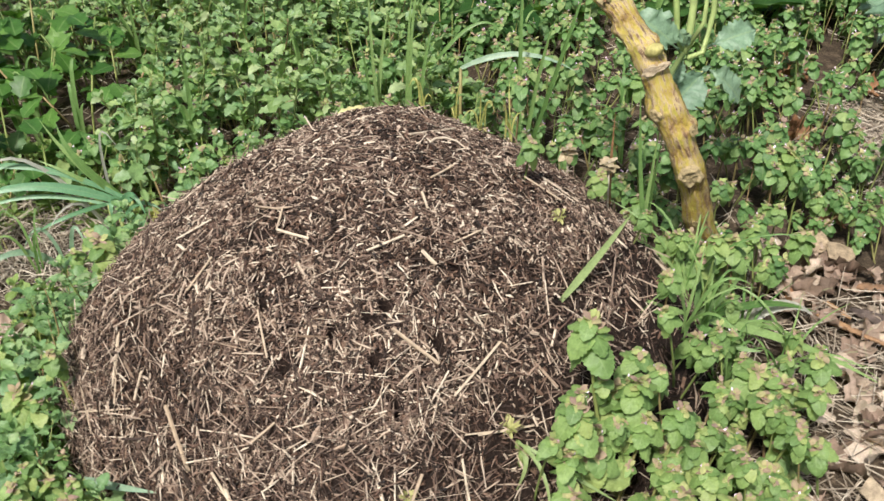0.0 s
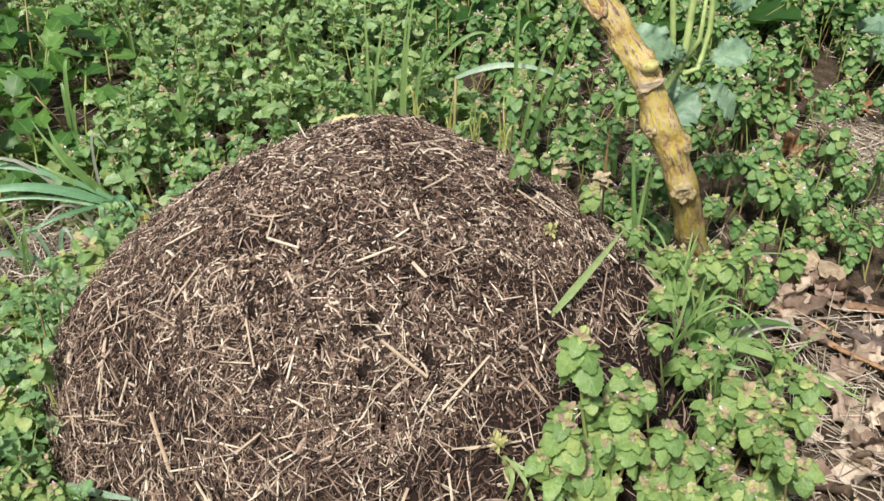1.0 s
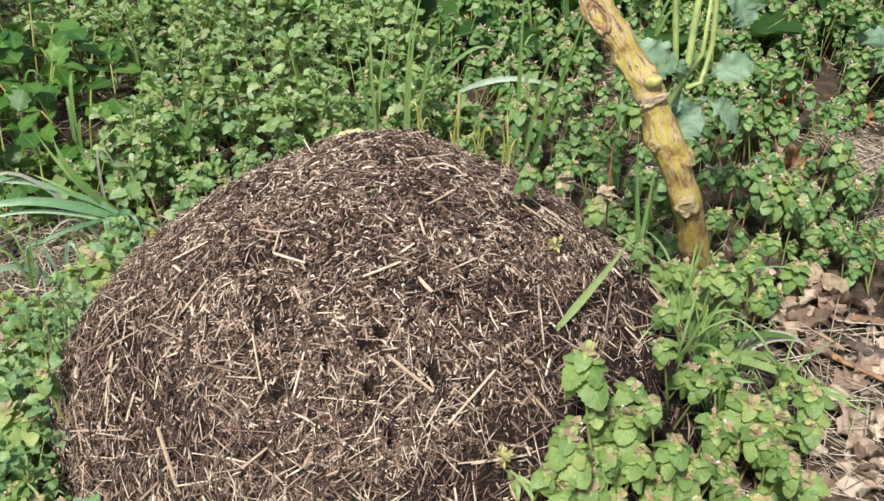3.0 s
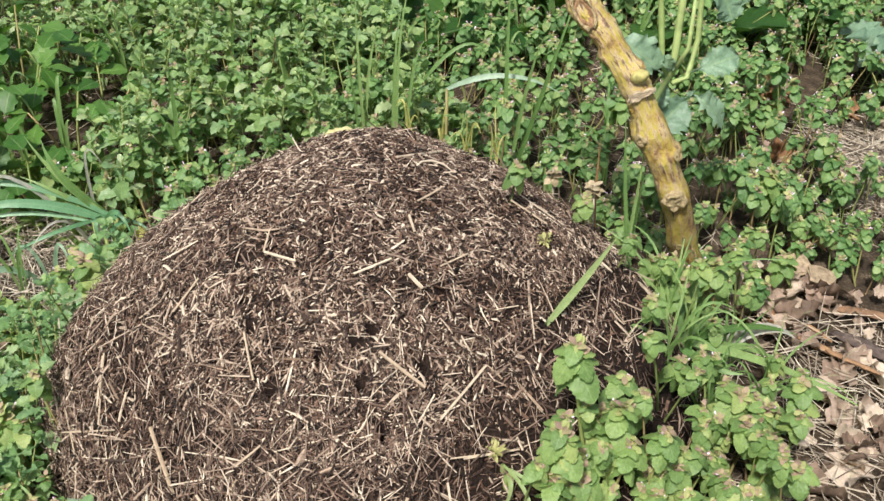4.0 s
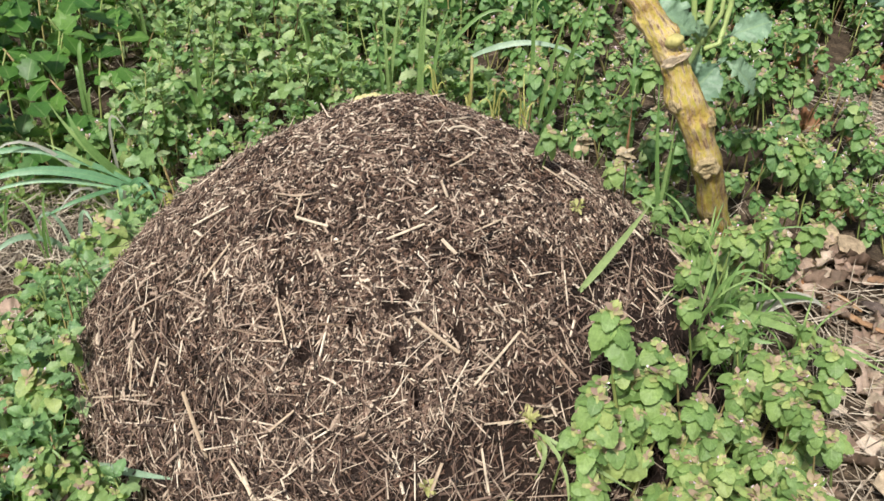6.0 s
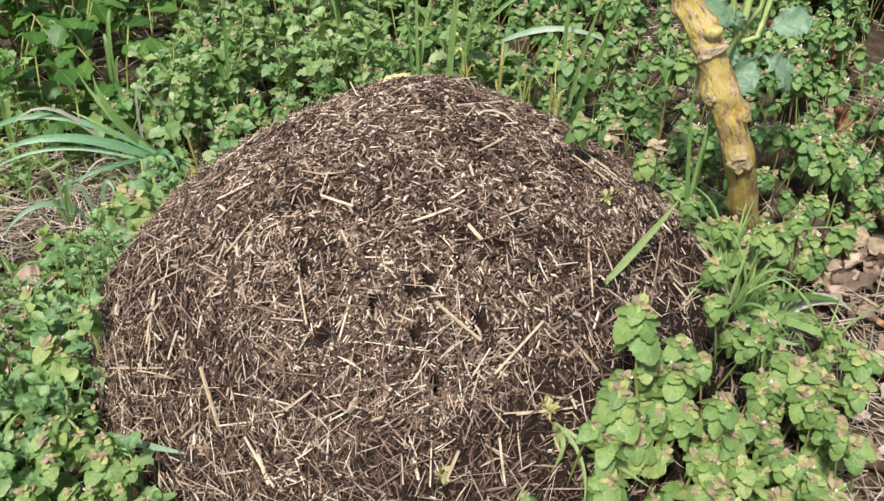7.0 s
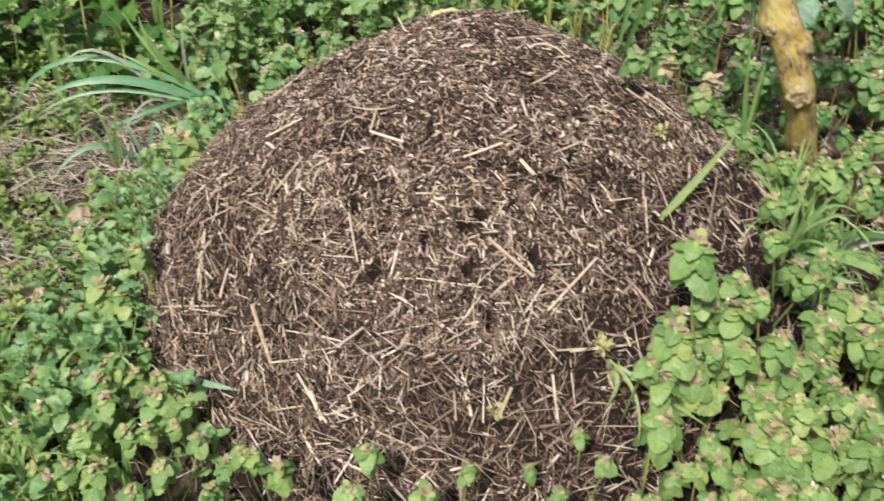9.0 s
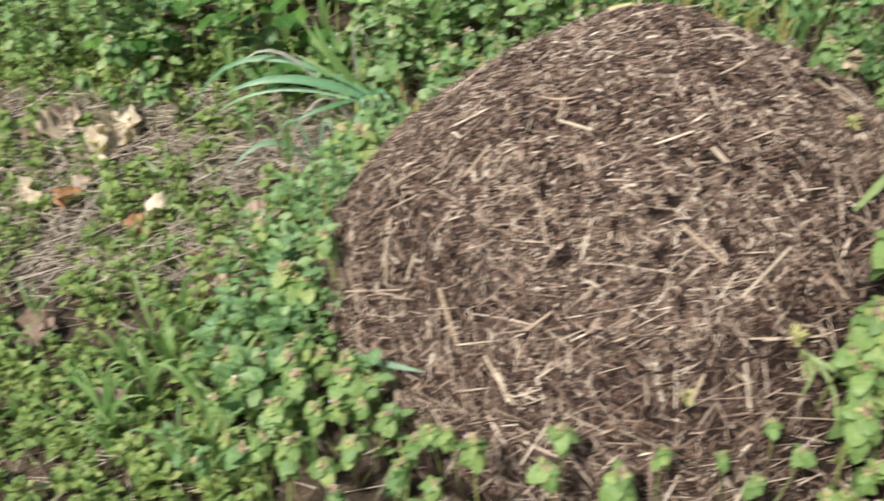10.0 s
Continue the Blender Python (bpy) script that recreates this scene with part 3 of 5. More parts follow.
def nettle_pieces(r, rich):
    """Pieces (name, shape, matrix, kind) of a dead-nettle whose crown is at the origin and whose stem hangs below it."""
    bend = r.uniform(-0.012, 0.012), r.uniform(-0.012, 0.012)
    low = 0.15
    pts = [(bend[0] * k * k * 2, bend[1] * k * k * 2, -low * k) for k in (1.0, 0.7, 0.4, 0.15, 0.0)]
    out = [("stem", tube_shape(pts, [0.0017, 0.0016, 0.0014, 0.0012, 0.001], 4), np.eye(4), "stem")]
    heart = HEART if rich else HEART_SMALL
    turn = r.uniform(0, 6.28)
    crown = [spoke(turn + k * 2.4 + r.uniform(-0.3, 0.3), r.uniform(-0.4, 1.2), (0, 0, r.uniform(-0.007, 0.003)), r.uniform(0.004, 0.009), 1.0, r.uniform(-0.3, 0.3)) for k in range(24 if rich else 12)]
    out.append(("flower_head", joined([(BRACT, np.array(crown))]), np.eye(4), "crown"))
    tiers = [(-0.003, 0.0125, 4, -0.05), (-0.008, 0.0187, 4, -0.35), (-0.019, 0.0212, 3, -0.6)]
    for n, (z, le, k, lift) in enumerate(tiers):
        for i in range(k):
            a = turn + n * 0.78 + i * 6.283 / k + r.uniform(-0.22, 0.22)
            b = (0.001 * math.cos(a), 0.001 * math.sin(a), z + r.uniform(-0.003, 0.003))
            out.append(("leaf", r.choice(heart), spoke(a, lift + r.uniform(-0.28, 0.28), b, le * r.uniform(0.82, 1.15), r.uniform(0.92, 1.15), r.uniform(-0.25, 0.25)), "leaf"))
    for i in range(r.choice((1, 1, 2)) if rich else r.choice((2, 3, 4))):
        a = r.uniform(0, 6.28)
        out.append(("flower", PETAL, spoke(a, r.uniform(0.1, 0.9), (0.003 * math.cos(a), 0.003 * math.sin(a), r.uniform(-0.006, 0.001)), r.uniform(0.0045, 0.007), 0.9), "flower"))
    return out


def weed_pieces(r, rich):
    """A weed with upswept, wavy oblong leaves in opposite pairs and young shoots in their axils, its tip at the origin."""
    bend = r.uniform(-0.02, 0.02), r.uniform(-0.02, 0.02)
    low = 0.12

    def at(k):
        return bend[0] * k * k * 2, bend[1] * k * k * 2, -low * k
    out = [("stem", tube_shape([at(k) for k in (1.0, 0.6, 0.3, 0.0)], [0.0015, 0.0014, 0.0012, 0.0009], 4), np.eye(4), "stem")]
    turn = r.uniform(0, 6.28)
    shapes = OBLONG if rich else OBLONG_SMALL
    for n, (k, le, lift) in enumerate(((0.0, 0.013, 1.2), (0.02, 0.019, 0.95), (0.1, 0.025, 0.7), (0.23, 0.028, 0.5), (0.4, 0.028, 0.25), (0.6, 0.023, 0.0))):
        for i in range(2):
            a = turn + n * 1.57 + i * 3.14 + r.uniform(-0.3, 0.3)
            out.append(("leaf", r.choice(shapes), spoke(a, lift + r.uniform(-0.25, 0.25), at(k), le * r.uniform(0.8, 1.15), r.uniform(0.9, 1.3), r.uniform(-0.4, 0.4)), "leaf"))
            if not rich and n in (2, 3):
                out.append(("leaf", r.choice(shapes), spoke(a + r.uniform(-0.7, 0.7), 1.0 + r.uniform(-0.2, 0.2), at(k - 0.03), le * r.uniform(0.4, 0.6), r.uniform(0.9, 1.2), r.uniform(-0.4, 0.4)), "leaf"))
    return out


MESHES = {}


def shape_mesh(name, shape, material):
    key = (name, id(shape[0]), material.name)
    if key not in MESHES:
        MESHES[key] = mesh_of(name, shape, material), shape
    return MESHES[key][0]


def plant_thing(name, pieces, mats, label, category, group):
    ob = thing(name, label, category, group=group)
    head = ob
    for what, shape, m, kind in pieces:
        made = part(what, shape_mesh(what, shape, mats[kind]), head if what == "flower" else ob, m=m)
        if what == "flower_head":
            head = made
    return ob


def free_spot(r, box, spacing, taken, ok):
    for _ in range(60):
        x, y = r.uniform(box[0], box[1]), r.uniform(box[2], box[3])
        if ok(x, y) and all((x - a) ** 2 + (y - b) ** 2 > spacing * spacing for a, b in taken):
            taken.append((x, y))
            return x, y
    return None


def stand(r, x, y, height, size, lean=0.25):
    """The pose of a plant whose top is at that height over the land."""
    m = Matrix.Translation((x, y, land_z(x, y) + height)) @ Matrix.Rotation(r.uniform(0, 6.28), 4, "Z")
    return m @ pose(0, 0, 0, math.degrees(r.gauss(0, lean)) * 0.7, math.degrees(r.gauss(0, lean)) * 0.7, 0) @ Matrix.Scale(size, 4)


rng = random.Random(11)
NETTLE_MATS = {"stem": M_STEM, "crown": M_CROWN, "leaf": M_NETTLE, "flower": M_FLOWER}
DARK_MATS = {"stem": M_STEM, "crown": M_CROWN, "leaf": M_NETTLE_DARK, "flower": M_FLOWER}
WEED_MATS = {"stem": M_STEM, "leaf": M_WEED}
protos = [plant_thing("dead_nettle", nettle_pieces(rng, True), NETTLE_MATS, "yellow-green dead-nettle with heart-shaped leaves and a purplish top", "dead-nettle", "nettles round the mound") for _ in range(6)]
dark_protos = [plant_thing("dead_nettle", nettle_pieces(rng, True), DARK_MATS, "green dead-nettle with small pink flowers under a purple top", "dead-nettle", "nettles behind the mound") for _ in range(5)]
weed_protos = [plant_thing("leafy_weed", weed_pieces(rng, True), WEED_MATS, "fresh green weed with oblong leaves in opposite pairs", "weed", "weeds beside the mound") for _ in range(6)]
used = set()


def place(kinds, r, m):
    ob = r.choice(kinds)
    if ob.name in used:
        return copy_thing(ob, m)
    used.add(ob.name)
    ob.matrix_basis = m
    return ob


# single nettles whose tops are known: x, y, z, size
def known_nettles(tops, kinds=protos):
    for x, y, z, s in tops:
        m = Matrix.Translation((x, y, z)) @ Matrix.Rotation(rng.uniform(0, 6.28), 4, "Z") @ pose(0, 0, 0, rng.uniform(-12, 12), rng.uniform(-12, 12), 0) @ Matrix.Scale(s, 4)
        place(kinds, rng, m)


# on the flank and at the front
known_nettles([(0.113, 0.515, 0.283, 1.3), (0.083, 0.725, 0.319, 0.75), (0.16, 0.775, 0.25, 0.9), (0.207, 0.643, 0.226, 1.0), (0.195, 0.5, 0.2, 1.0), (0.1, 0.47, 0.235, 0.9), (0.095, 0.455, 0.2, 0.9), (-0.127, 0.385, 0.182, 0.7), (-0.195, 0.38, 0.164, 0.8), (-0.052, 0.38, 0.174, 0.65), (-0.138, 0.36, 0.167, 0.75), (-0.006, 0.4, 0.148, 0.55), (0.032, 0.43, 0.153, 0.6), (-0.082, 0.36, 0.165, 0.7), (0.015, 0.37, 0.16, 0.7), (0.05, 0.4, 0.16, 0.7), (-0.22, 0.4, 0.15, 0.75)])
# at the mound's front corner
known_nettles([(-0.327, 0.499, 0.12, 0.8), (-0.304, 0.487, 0.1, 0.85), (-0.282, 0.449, 0.1, 0.85), (-0.329, 0.457, 0.1, 0.8), (-0.31, 0.47, 0.09, 0.75), (-0.378, 0.525, 0.11, 0.85), (-0.387, 0.508, 0.1, 0.75), (-0.374, 0.489, 0.1, 0.8), (-0.432, 0.481, 0.09, 0.85), (-0.445, 0.46, 0.09, 0.8), (-0.389, 0.424, 0.09, 0.85), (-0.358, 0.426, 0.09, 0.8), (-0.364, 0.408, 0.08, 0.85), (-0.331, 0.407, 0.08, 0.8), (-0.31, 0.426, 0.09, 0.8), (-0.388, 0.461, 0.09, 0.85), (-0.253, 0.426, 0.1, 0.85), (-0.24, 0.43, 0.11, 0.7), (-0.26, 0.402, 0.1, 0.8)])
# beside the stalk's foot
known_nettles([(0.27, 0.775, 0.165, 0.9), (0.3, 0.795, 0.14, 0.95), (0.335, 0.8, 0.12, 0.95), (0.24, 0.74, 0.2, 0.95), (0.27, 0.76, 0.17, 0.95), (0.2, 0.72, 0.24, 0.9), (0.3, 0.72, 0.13, 0.95), (0.41, 0.91, 0.11, 0.95), (0.468, 0.947, 0.1, 0.95), (0.356, 0.849, 0.13, 0.95), (0.434, 0.885, 0.09, 0.95), (0.316, 0.792, 0.15, 0.95), (0.268, 0.742, 0.17, 0.95), (0.507, 0.974, 0.09, 0.95), (0.385, 0.851, 0.1, 0.95)])
# at the far edge of the dead leaves
known_nettles([(0.53, 0.925, 0.085, 0.85), (0.555, 0.94, 0.09, 0.8), (0.58, 0.915, 0.08, 0.85), (0.515, 0.95, 0.09, 0.85), (0.6, 0.95, 0.09, 0.8), (0.56, 0.89, 0.075, 0.8), (0.59, 0.88, 0.07, 0.75)], dark_protos)
# among the grass at the clump's edge
known_nettles([(0.297, 0.685, 0.11, 0.95), (0.368, 0.698, 0.1, 0.95), (0.251, 0.648, 0.12, 0.9), (0.388, 0.677, 0.095, 0.9), (0.183, 0.624, 0.125, 0.85), (0.214, 0.641, 0.12, 0.9), (0.3, 0.652, 0.11, 0.95), (0.35, 0.66, 0.1, 0.9)])
# in the middle of the front clump
known_nettles([(0.195, 0.496, 0.15, 0.85), (0.218, 0.485, 0.14, 0.85), (0.256, 0.512, 0.13, 0.85), (0.212, 0.508, 0.15, 0.85), (0.238, 0.481, 0.13, 0.85), (0.279, 0.509, 0.11, 0.85)])


def hay_corner(x, y):
    return math.hypot((x + 0.555) / 0.07, (y - 1.0) / 0.085) < 1 + 0.4 * noise.noise((x * 12, y * 12, 3.0))


def tuft_corner(x, y):
    return math.hypot((x + 0.48) / 0.12, (y - 1.04) / 0.07) < 1


def celery_corner(x, y):
    return math.hypot((x + 0.62) / 0.2, (y - 1.3) / 0.17) < 1 + 0.25 * noise.noise((x * 9, y * 9, 1.0))


def off_mound(x, y, r=0.95):
    return mound_r(x, y) > r


taken = []
# the clump in front on the right
for _ in range(230):
    q = free_spot(rng, (0.08, 0.4, 0.37, 0.7), 0.0145, taken, lambda x, y: off_mound(x, y, 0.86) and x < 0.335 + 0.36 * (y - 0.54) and y < (0.685 if x < 0.22 else 0.625) and x + y > 0.5 and not (0.135 < x < 0.235 and y > 0.56))
    if q:
        place(protos, rng, stand(rng, *q, rng.uniform(0.055, 0.145) - 0.03 * max(0, q[0] - 0.28) / 0.1, rng.uniform(0.82, 1.1)))
# round the foot of the stalk
for _ in range(42):
    q = free_spot(rng, (0.2, 0.46, 0.68, 1.02), 0.03, taken, lambda x, y: off_mound(x, y, 0.9) and not (x > 0.4 and y < 0.93) and not (0.28 < x < 0.42 and 0.66 < y < 0.8))
    if q:
        place(protos if rng.random() < 0.5 else dark_protos, rng, stand(rng, *q, rng.uniform(0.06, 0.12), rng.uniform(0.85, 1.1)))
# front and front left
for _ in range(26):
    q = free_spot(rng, (-0.5, 0.06, 0.3, 0.56), 0.03, taken, lambda x, y: off_mound(x, y, 1.0) and (y < 0.4 or x < -0.25) and x + 0.9 * y > -0.1 and math.hypot(x + 0.28, y - 0.5) > 0.06)
    if q:
        place(rng.choice((protos, dark_protos, dark_protos, weed_protos)), rng, stand(rng, *q, rng.uniform(0.06, 0.12), rng.uniform(0.62, 0.88)))
# left flank
for _ in range(88):
    q = free_spot(rng, (-0.52, -0.26, 0.46, 0.98), 0.022, taken, lambda x, y: off_mound(x, y, 0.99 if y < 0.62 else 0.94) and mound_r(x, y) < 1.38 and not tuft_corner(x, y))
    if q:
        place(weed_protos if rng.random() < 0.75 else protos, rng, stand(rng, *q, rng.uniform(0.05, 0.11), rng.uniform(0.92, 1.25)))
# just behind the mound
for _ in range(54):
    q = free_spot(rng, (-0.45, 0.3, 0.95, 1.32), 0.035, taken, lambda x, y: off_mound(x, y, 0.93) and not celery_corner(x, y) and not tuft_corner(x, y))
    if q:
        place(weed_protos if rng.random() < (0.6 if q[0] < -0.24 else 0.1) else (protos if rng.random() < 0.4 else dark_protos), rng, stand(rng, *q, rng.uniform(0.08, 0.16), rng.uniform(0.8, 1.02)))

# ---- the far beds, joined ----


def open_ground(x, y):
    return math.hypot((x - 0.69) / 0.12, (y - 1.14) / 0.085) < 1 or math.hypot((x - 0.57) / 0.06, (y - 1.235) / 0.05) < 1 or (x > 0.4 and y < 0.92 - 0.35 * max(0.0, x - 0.5)) or math.hypot((x - 0.62) / 0.05, (y - 1.4) / 0.06) < 1


def bed(name, label, category, pieces_of, mats, box, count, height, size, ok, seed):
    """A stand of many plants; one mesh under the thing for each look."""
    r = random.Random(seed)
    kinds = [pieces_of(r, False) for _ in range(7)]
    heap = {}
    for _ in range(count):
        x, y = r.uniform(box[0], box[1]), r.uniform(box[2], box[3])
        if not ok(x, y) or not ragged(x, y):
            continue
        m = np.array(stand(r, x, y, r.uniform(*height), r.uniform(*size), 0.3))
        for what, shape, pm, kind in r.choice(kinds):
            heap.setdefault(kind, {}).setdefault(id(shape[0]), (shape, []))[1].append(m @ pm)
    ob = thing(name, label, category, kind="stuff")
    for kind, group in heap.items():
        names = {"stem": "stems", "leaf": "leaves", "crown": "flower_heads", "flower": "flowers"}
        tagged(part(names[kind], mesh_of(names[kind], joined([(s, np.array(ms)) for s, ms in group.values()]), mats[kind]), ob), kind="stuff")
    return ob


def ragged(x, y):
    return math.hypot((x - 0.0) / 1.5, (y - 1.1) / 1.35) < 0.88 + 0.28 * noise.noise((x * 3, y * 3, 2.0))


def patch(x, y, s, cut):
    return noise.noise((x * s, y * s, 9.0)) > cut


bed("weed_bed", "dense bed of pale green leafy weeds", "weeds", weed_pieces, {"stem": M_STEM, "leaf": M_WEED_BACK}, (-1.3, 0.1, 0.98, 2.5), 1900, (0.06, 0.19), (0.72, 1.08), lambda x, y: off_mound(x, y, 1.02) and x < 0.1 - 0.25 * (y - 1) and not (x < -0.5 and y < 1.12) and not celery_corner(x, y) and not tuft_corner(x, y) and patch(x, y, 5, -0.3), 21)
bed("nettle_bed", "bed of dead-nettles with dull pink tops", "dead-nettles", nettle_pieces, DARK_MATS, (-0.9, 1.4, 1.0, 2.4), 2900, (0.06, 0.14), (0.65, 1.0), lambda x, y: off_mound(x, y, 1.02) and x > -0.95 + 0.3 * (y - 1) and (x > -0.1 or patch(x, y, 6, -0.05)) and not celery_corner(x, y) and not tuft_corner(x, y) and not open_ground(x, y) and (x < 0.35 or patch(x, y, 4.5, -0.45)), 22)
bed("nettle_carpet", "low carpet of dead-nettles over dead leaves", "dead-nettles", nettle_pieces, DARK_MATS, (0.36, 1.4, 0.88, 2.2), 1750, (0.03, 0.09), (0.5, 0.8), lambda x, y: (x > 0.42 + 0.2 * (y - 0.94) or y > 1.05) and not (x < 0.47 and y < 0.96) and not open_ground(x, y) and patch(x, y, 8, -0.3), 24)
bed("creeping_weeds", "low carpet of small-leaved creeping weeds", "weeds", weed_pieces, {"stem": M_STEM, "leaf": M_CREEP}, (-1.3, -0.4, 0.2, 1.3), 2500, (0.012, 0.045), (0.45, 0.75), lambda x, y: mound_r(x, y) > 1.2 and not hay_corner(x, y) and patch(x, y, 7, -0.8 if y < 0.62 else -0.36), 23)

# ---- grass ----


def blade_shape(points, width, fold=0.25, steps=9):
    """A grass blade that bends through the points."""
    pts = [Vector(p) for p in points]
    a, b, c = pts[0], pts[len(pts) // 2], pts[-1]
    ctrl = b * 2 - (a + c) / 2
    v, f, uv = [], [], []
    for i in range(steps + 1):
        t = i / steps
        p = a * (1 - t) ** 2 + ctrl * 2 * t * (1 - t) + c * t * t
        way = ((ctrl - a) * (1 - t) + (c - ctrl) * t).normalized()
        side = way.cross(Vector((0.2, -0.75, 0.63)))
        side = side.normalized() if side.length > 0.05 else Vector((1, 0, 0))
        up = side.cross(way)
        w = width / 2 * min(1.0, 0.55 + 2 * t) * max(0.04, (1 - t ** 2.5))
        for s in (-1, 0, 1):
            v.append(p + side * s * w + up * abs(s) * w * fold)
            uv.append(((s + 1) / 2, t))
    for i in range(steps):
        for j in range(2):
            k = i * 3 + j
            f.append((k, k + 1, k + 4, k + 3))
    return np.array([tuple(p) for p in v], float), np.array(f, int), np.array(uv, float)


def tuft(label, base, blades, material, group="grass tufts", sheath=0.0):
    """Blades are (end, middle, width) in metres, seen from the world."""
    b = Vector((base[0], base[1], land_z(base[0], base[1])))
    ob = thing("grass_tuft", label, "grass", Matrix.Translation(b), group)
    for end, mid, w in blades:
        root = Vector((random.uniform(-1, 1), random.uniform(-1, 1), 0)) * (0.016 if sheath else 0.006) + Vector((0, 0, sheath * random.uniform(0.7, 1.1)))
        if sheath:
            part("sheath", mesh_of("sheath", tube_shape([(root.x, root.y, -0.005), tuple(root)], [0.003, 0.0022], 6), M_STEM), ob)
        part("blade", mesh_of("blade", blade_shape([root, Vector(mid) - b, Vector(end) - b], w), material), ob)
    return ob


def wild_tuft(r, x, y, n, height, spread, width, material, label):
    z = land_z(x, y)
    blades = []
    for _ in range(n):
        a, d, h = r.uniform(0, 6.28), r.uniform(0.2, 1) * spread, height * r.uniform(0.5, 1.1)
        blades.append(((x + d * math.cos(a), y + d * math.sin(a), z + h * r.uniform(0.5, 1.0)), (x + d * 0.35 * math.cos(a), y + d * 0.35 * math.sin(a), z + h * 0.72), width * r.uniform(0.7, 1.2)))
    return tuft(label, (x, y), blades, material)


random.seed(5)
rng = random.Random(31)
tuft("broad blue-green grass blades arching over dry hay", (-0.43, 1.04), [((-0.62, 1.0, 0.06), (-0.53, 1.02, 0.078), 0.0135), ((-0.687, 1.02, 0.008), (-0.58, 1.04, 0.096), 0.009), ((-0.64, 1.0, 0.028), (-0.55, 1.02, 0.06), 0.006),
     ((-0.428, 1.0, 0.02), (-0.425, 1.0, 0.065), 0.008), ((-0.38, 0.99, 0.045), (-0.402, 1.01, 0.07), 0.009), ((-0.35, 1.0, 0.03), (-0.39, 1.02, 0.05), 0.006), ((-0.545, 0.99, 0.014), (-0.49, 1.0, 0.042), 0.006)], M_GRASS_BLUE, sheath=0.06)
tuft("low grey-green grass blades over dry hay", (-0.5, 0.99), [((-0.605, 0.93, -0.02), (-0.552, 0.965, 0.012), 0.01), ((-0.55, 0.98, 0.0), (-0.52, 0.99, 0.03), 0.005), ((-0.455, 0.96, 0.01), (-0.475, 0.98, 0.04), 0.006)], M_GRASS_PALE)
tuft("bright green grass spears among the blue-green blades", (-0.435, 1.05), [((-0.495, 1.06, 0.15), (-0.47, 1.045, 0.095), 0.011), ((-0.515, 1.06, 0.155), (-0.475, 1.05, 0.09), 0.008), ((-0.53, 1.05, 0.1), (-0.48, 1.045, 0.075), 0.007)], M_GRASS, sheath=0.06)
tuft("dry pale grass blades in the green tuft", (-0.45, 1.06), [((-0.415, 1.05, 0.105), (-0.44, 1.05, 0.13), 0.004), ((-0.6, 1.02, 0.09), (-0.53, 1.04, 0.1), 0.006), ((-0.52, 0.98, 0.015), (-0.48, 1.02, 0.05), 0.004), ((-0.4, 0.97, 0.02), (-0.42, 1.01, 0.06), 0.004)], M_WITHER)
tuft("short grass over the matted hay", (-0.53, 0.97), [((-0.56, 0.99, 0.05), (-0.54, 0.98, 0.04), 0.004), ((-0.5, 0.94, 0.045), (-0.52, 0.96, 0.04), 0.004), ((-0.58, 0.96, 0.02), (-0.55, 0.965, 0.035), 0.004), ((-0.52, 1.0, 0.06), (-0.525, 0.98, 0.04), 0.003)], M_GRASS)
tuft("short grass over the matted hay", (-0.6, 1.02), [((-0.63, 1.04, 0.05), (-0.61, 1.03, 0.04), 0.004), ((-0.56, 1.0, 0.04), (-0.58, 1.01, 0.04), 0.004), ((-0.62, 0.98, 0.02), (-0.61, 1.0, 0.03), 0.004)], M_GRASS)
tuft("upright green grass blades behind the mound", (-0.08, 1.08), [((-0.085, 1.1, 0.36), (-0.083, 1.08, 0.22), 0.0047), ((-0.1, 1.07, 0.27), (-0.09, 1.07, 0.2), 0.0043), ((-0.06, 1.1, 0.29), (-0.075, 1.09, 0.2), 0.0058)], M_GRASS)
tuft("upright green grass blades behind the mound", (-0.04, 1.1), [((-0.015, 1.14, 0.34), (-0.035, 1.11, 0.22), 0.0047), ((-0.03, 1.13, 0.3), (-0.04, 1.11, 0.2), 0.0050), ((0.0, 1.14, 0.25), (-0.02, 1.12, 0.18), 0.0058)], M_GRASS)
tuft("long pale grass blade bending level over the weeds", (0.03, 1.17), [((0.187, 1.15, 0.168), (0.11, 1.155, 0.192), 0.0085)], M_GRASS_PALE, sheath=0.2)
tuft("thin arching grass blade over the weeds", (-0.005, 1.2), [((0.093, 1.2, 0.195), (0.05, 1.2, 0.214), 0.0055)], M_GRASS, sheath=0.19)
tuft("upright grass blades among nettles", (0.11, 1.1), [((0.11, 1.15, 0.33), (0.108, 1.12, 0.2), 0.007), ((0.185, 1.1, 0.32), (0.155, 1.08, 0.22), 0.0065), ((0.15, 1.1, 0.27), (0.13, 1.1, 0.18), 0.006)], M_GRASS)
tuft("thin upright grass beside the stalk", (0.215, 0.78), [((0.195, 0.8, 0.34), (0.205, 0.785, 0.23), 0.006), ((0.22, 0.8, 0.3), (0.215, 0.79, 0.2), 0.006), ((0.23, 0.82, 0.27), (0.22, 0.8, 0.18), 0.007)], M_GRASS)
tuft("grass blade leaning over the mound's flank", (0.1, 0.6), [((0.178, 0.69, 0.262), (0.142, 0.645, 0.248), 0.0078)], M_GRASS_LIGHT)
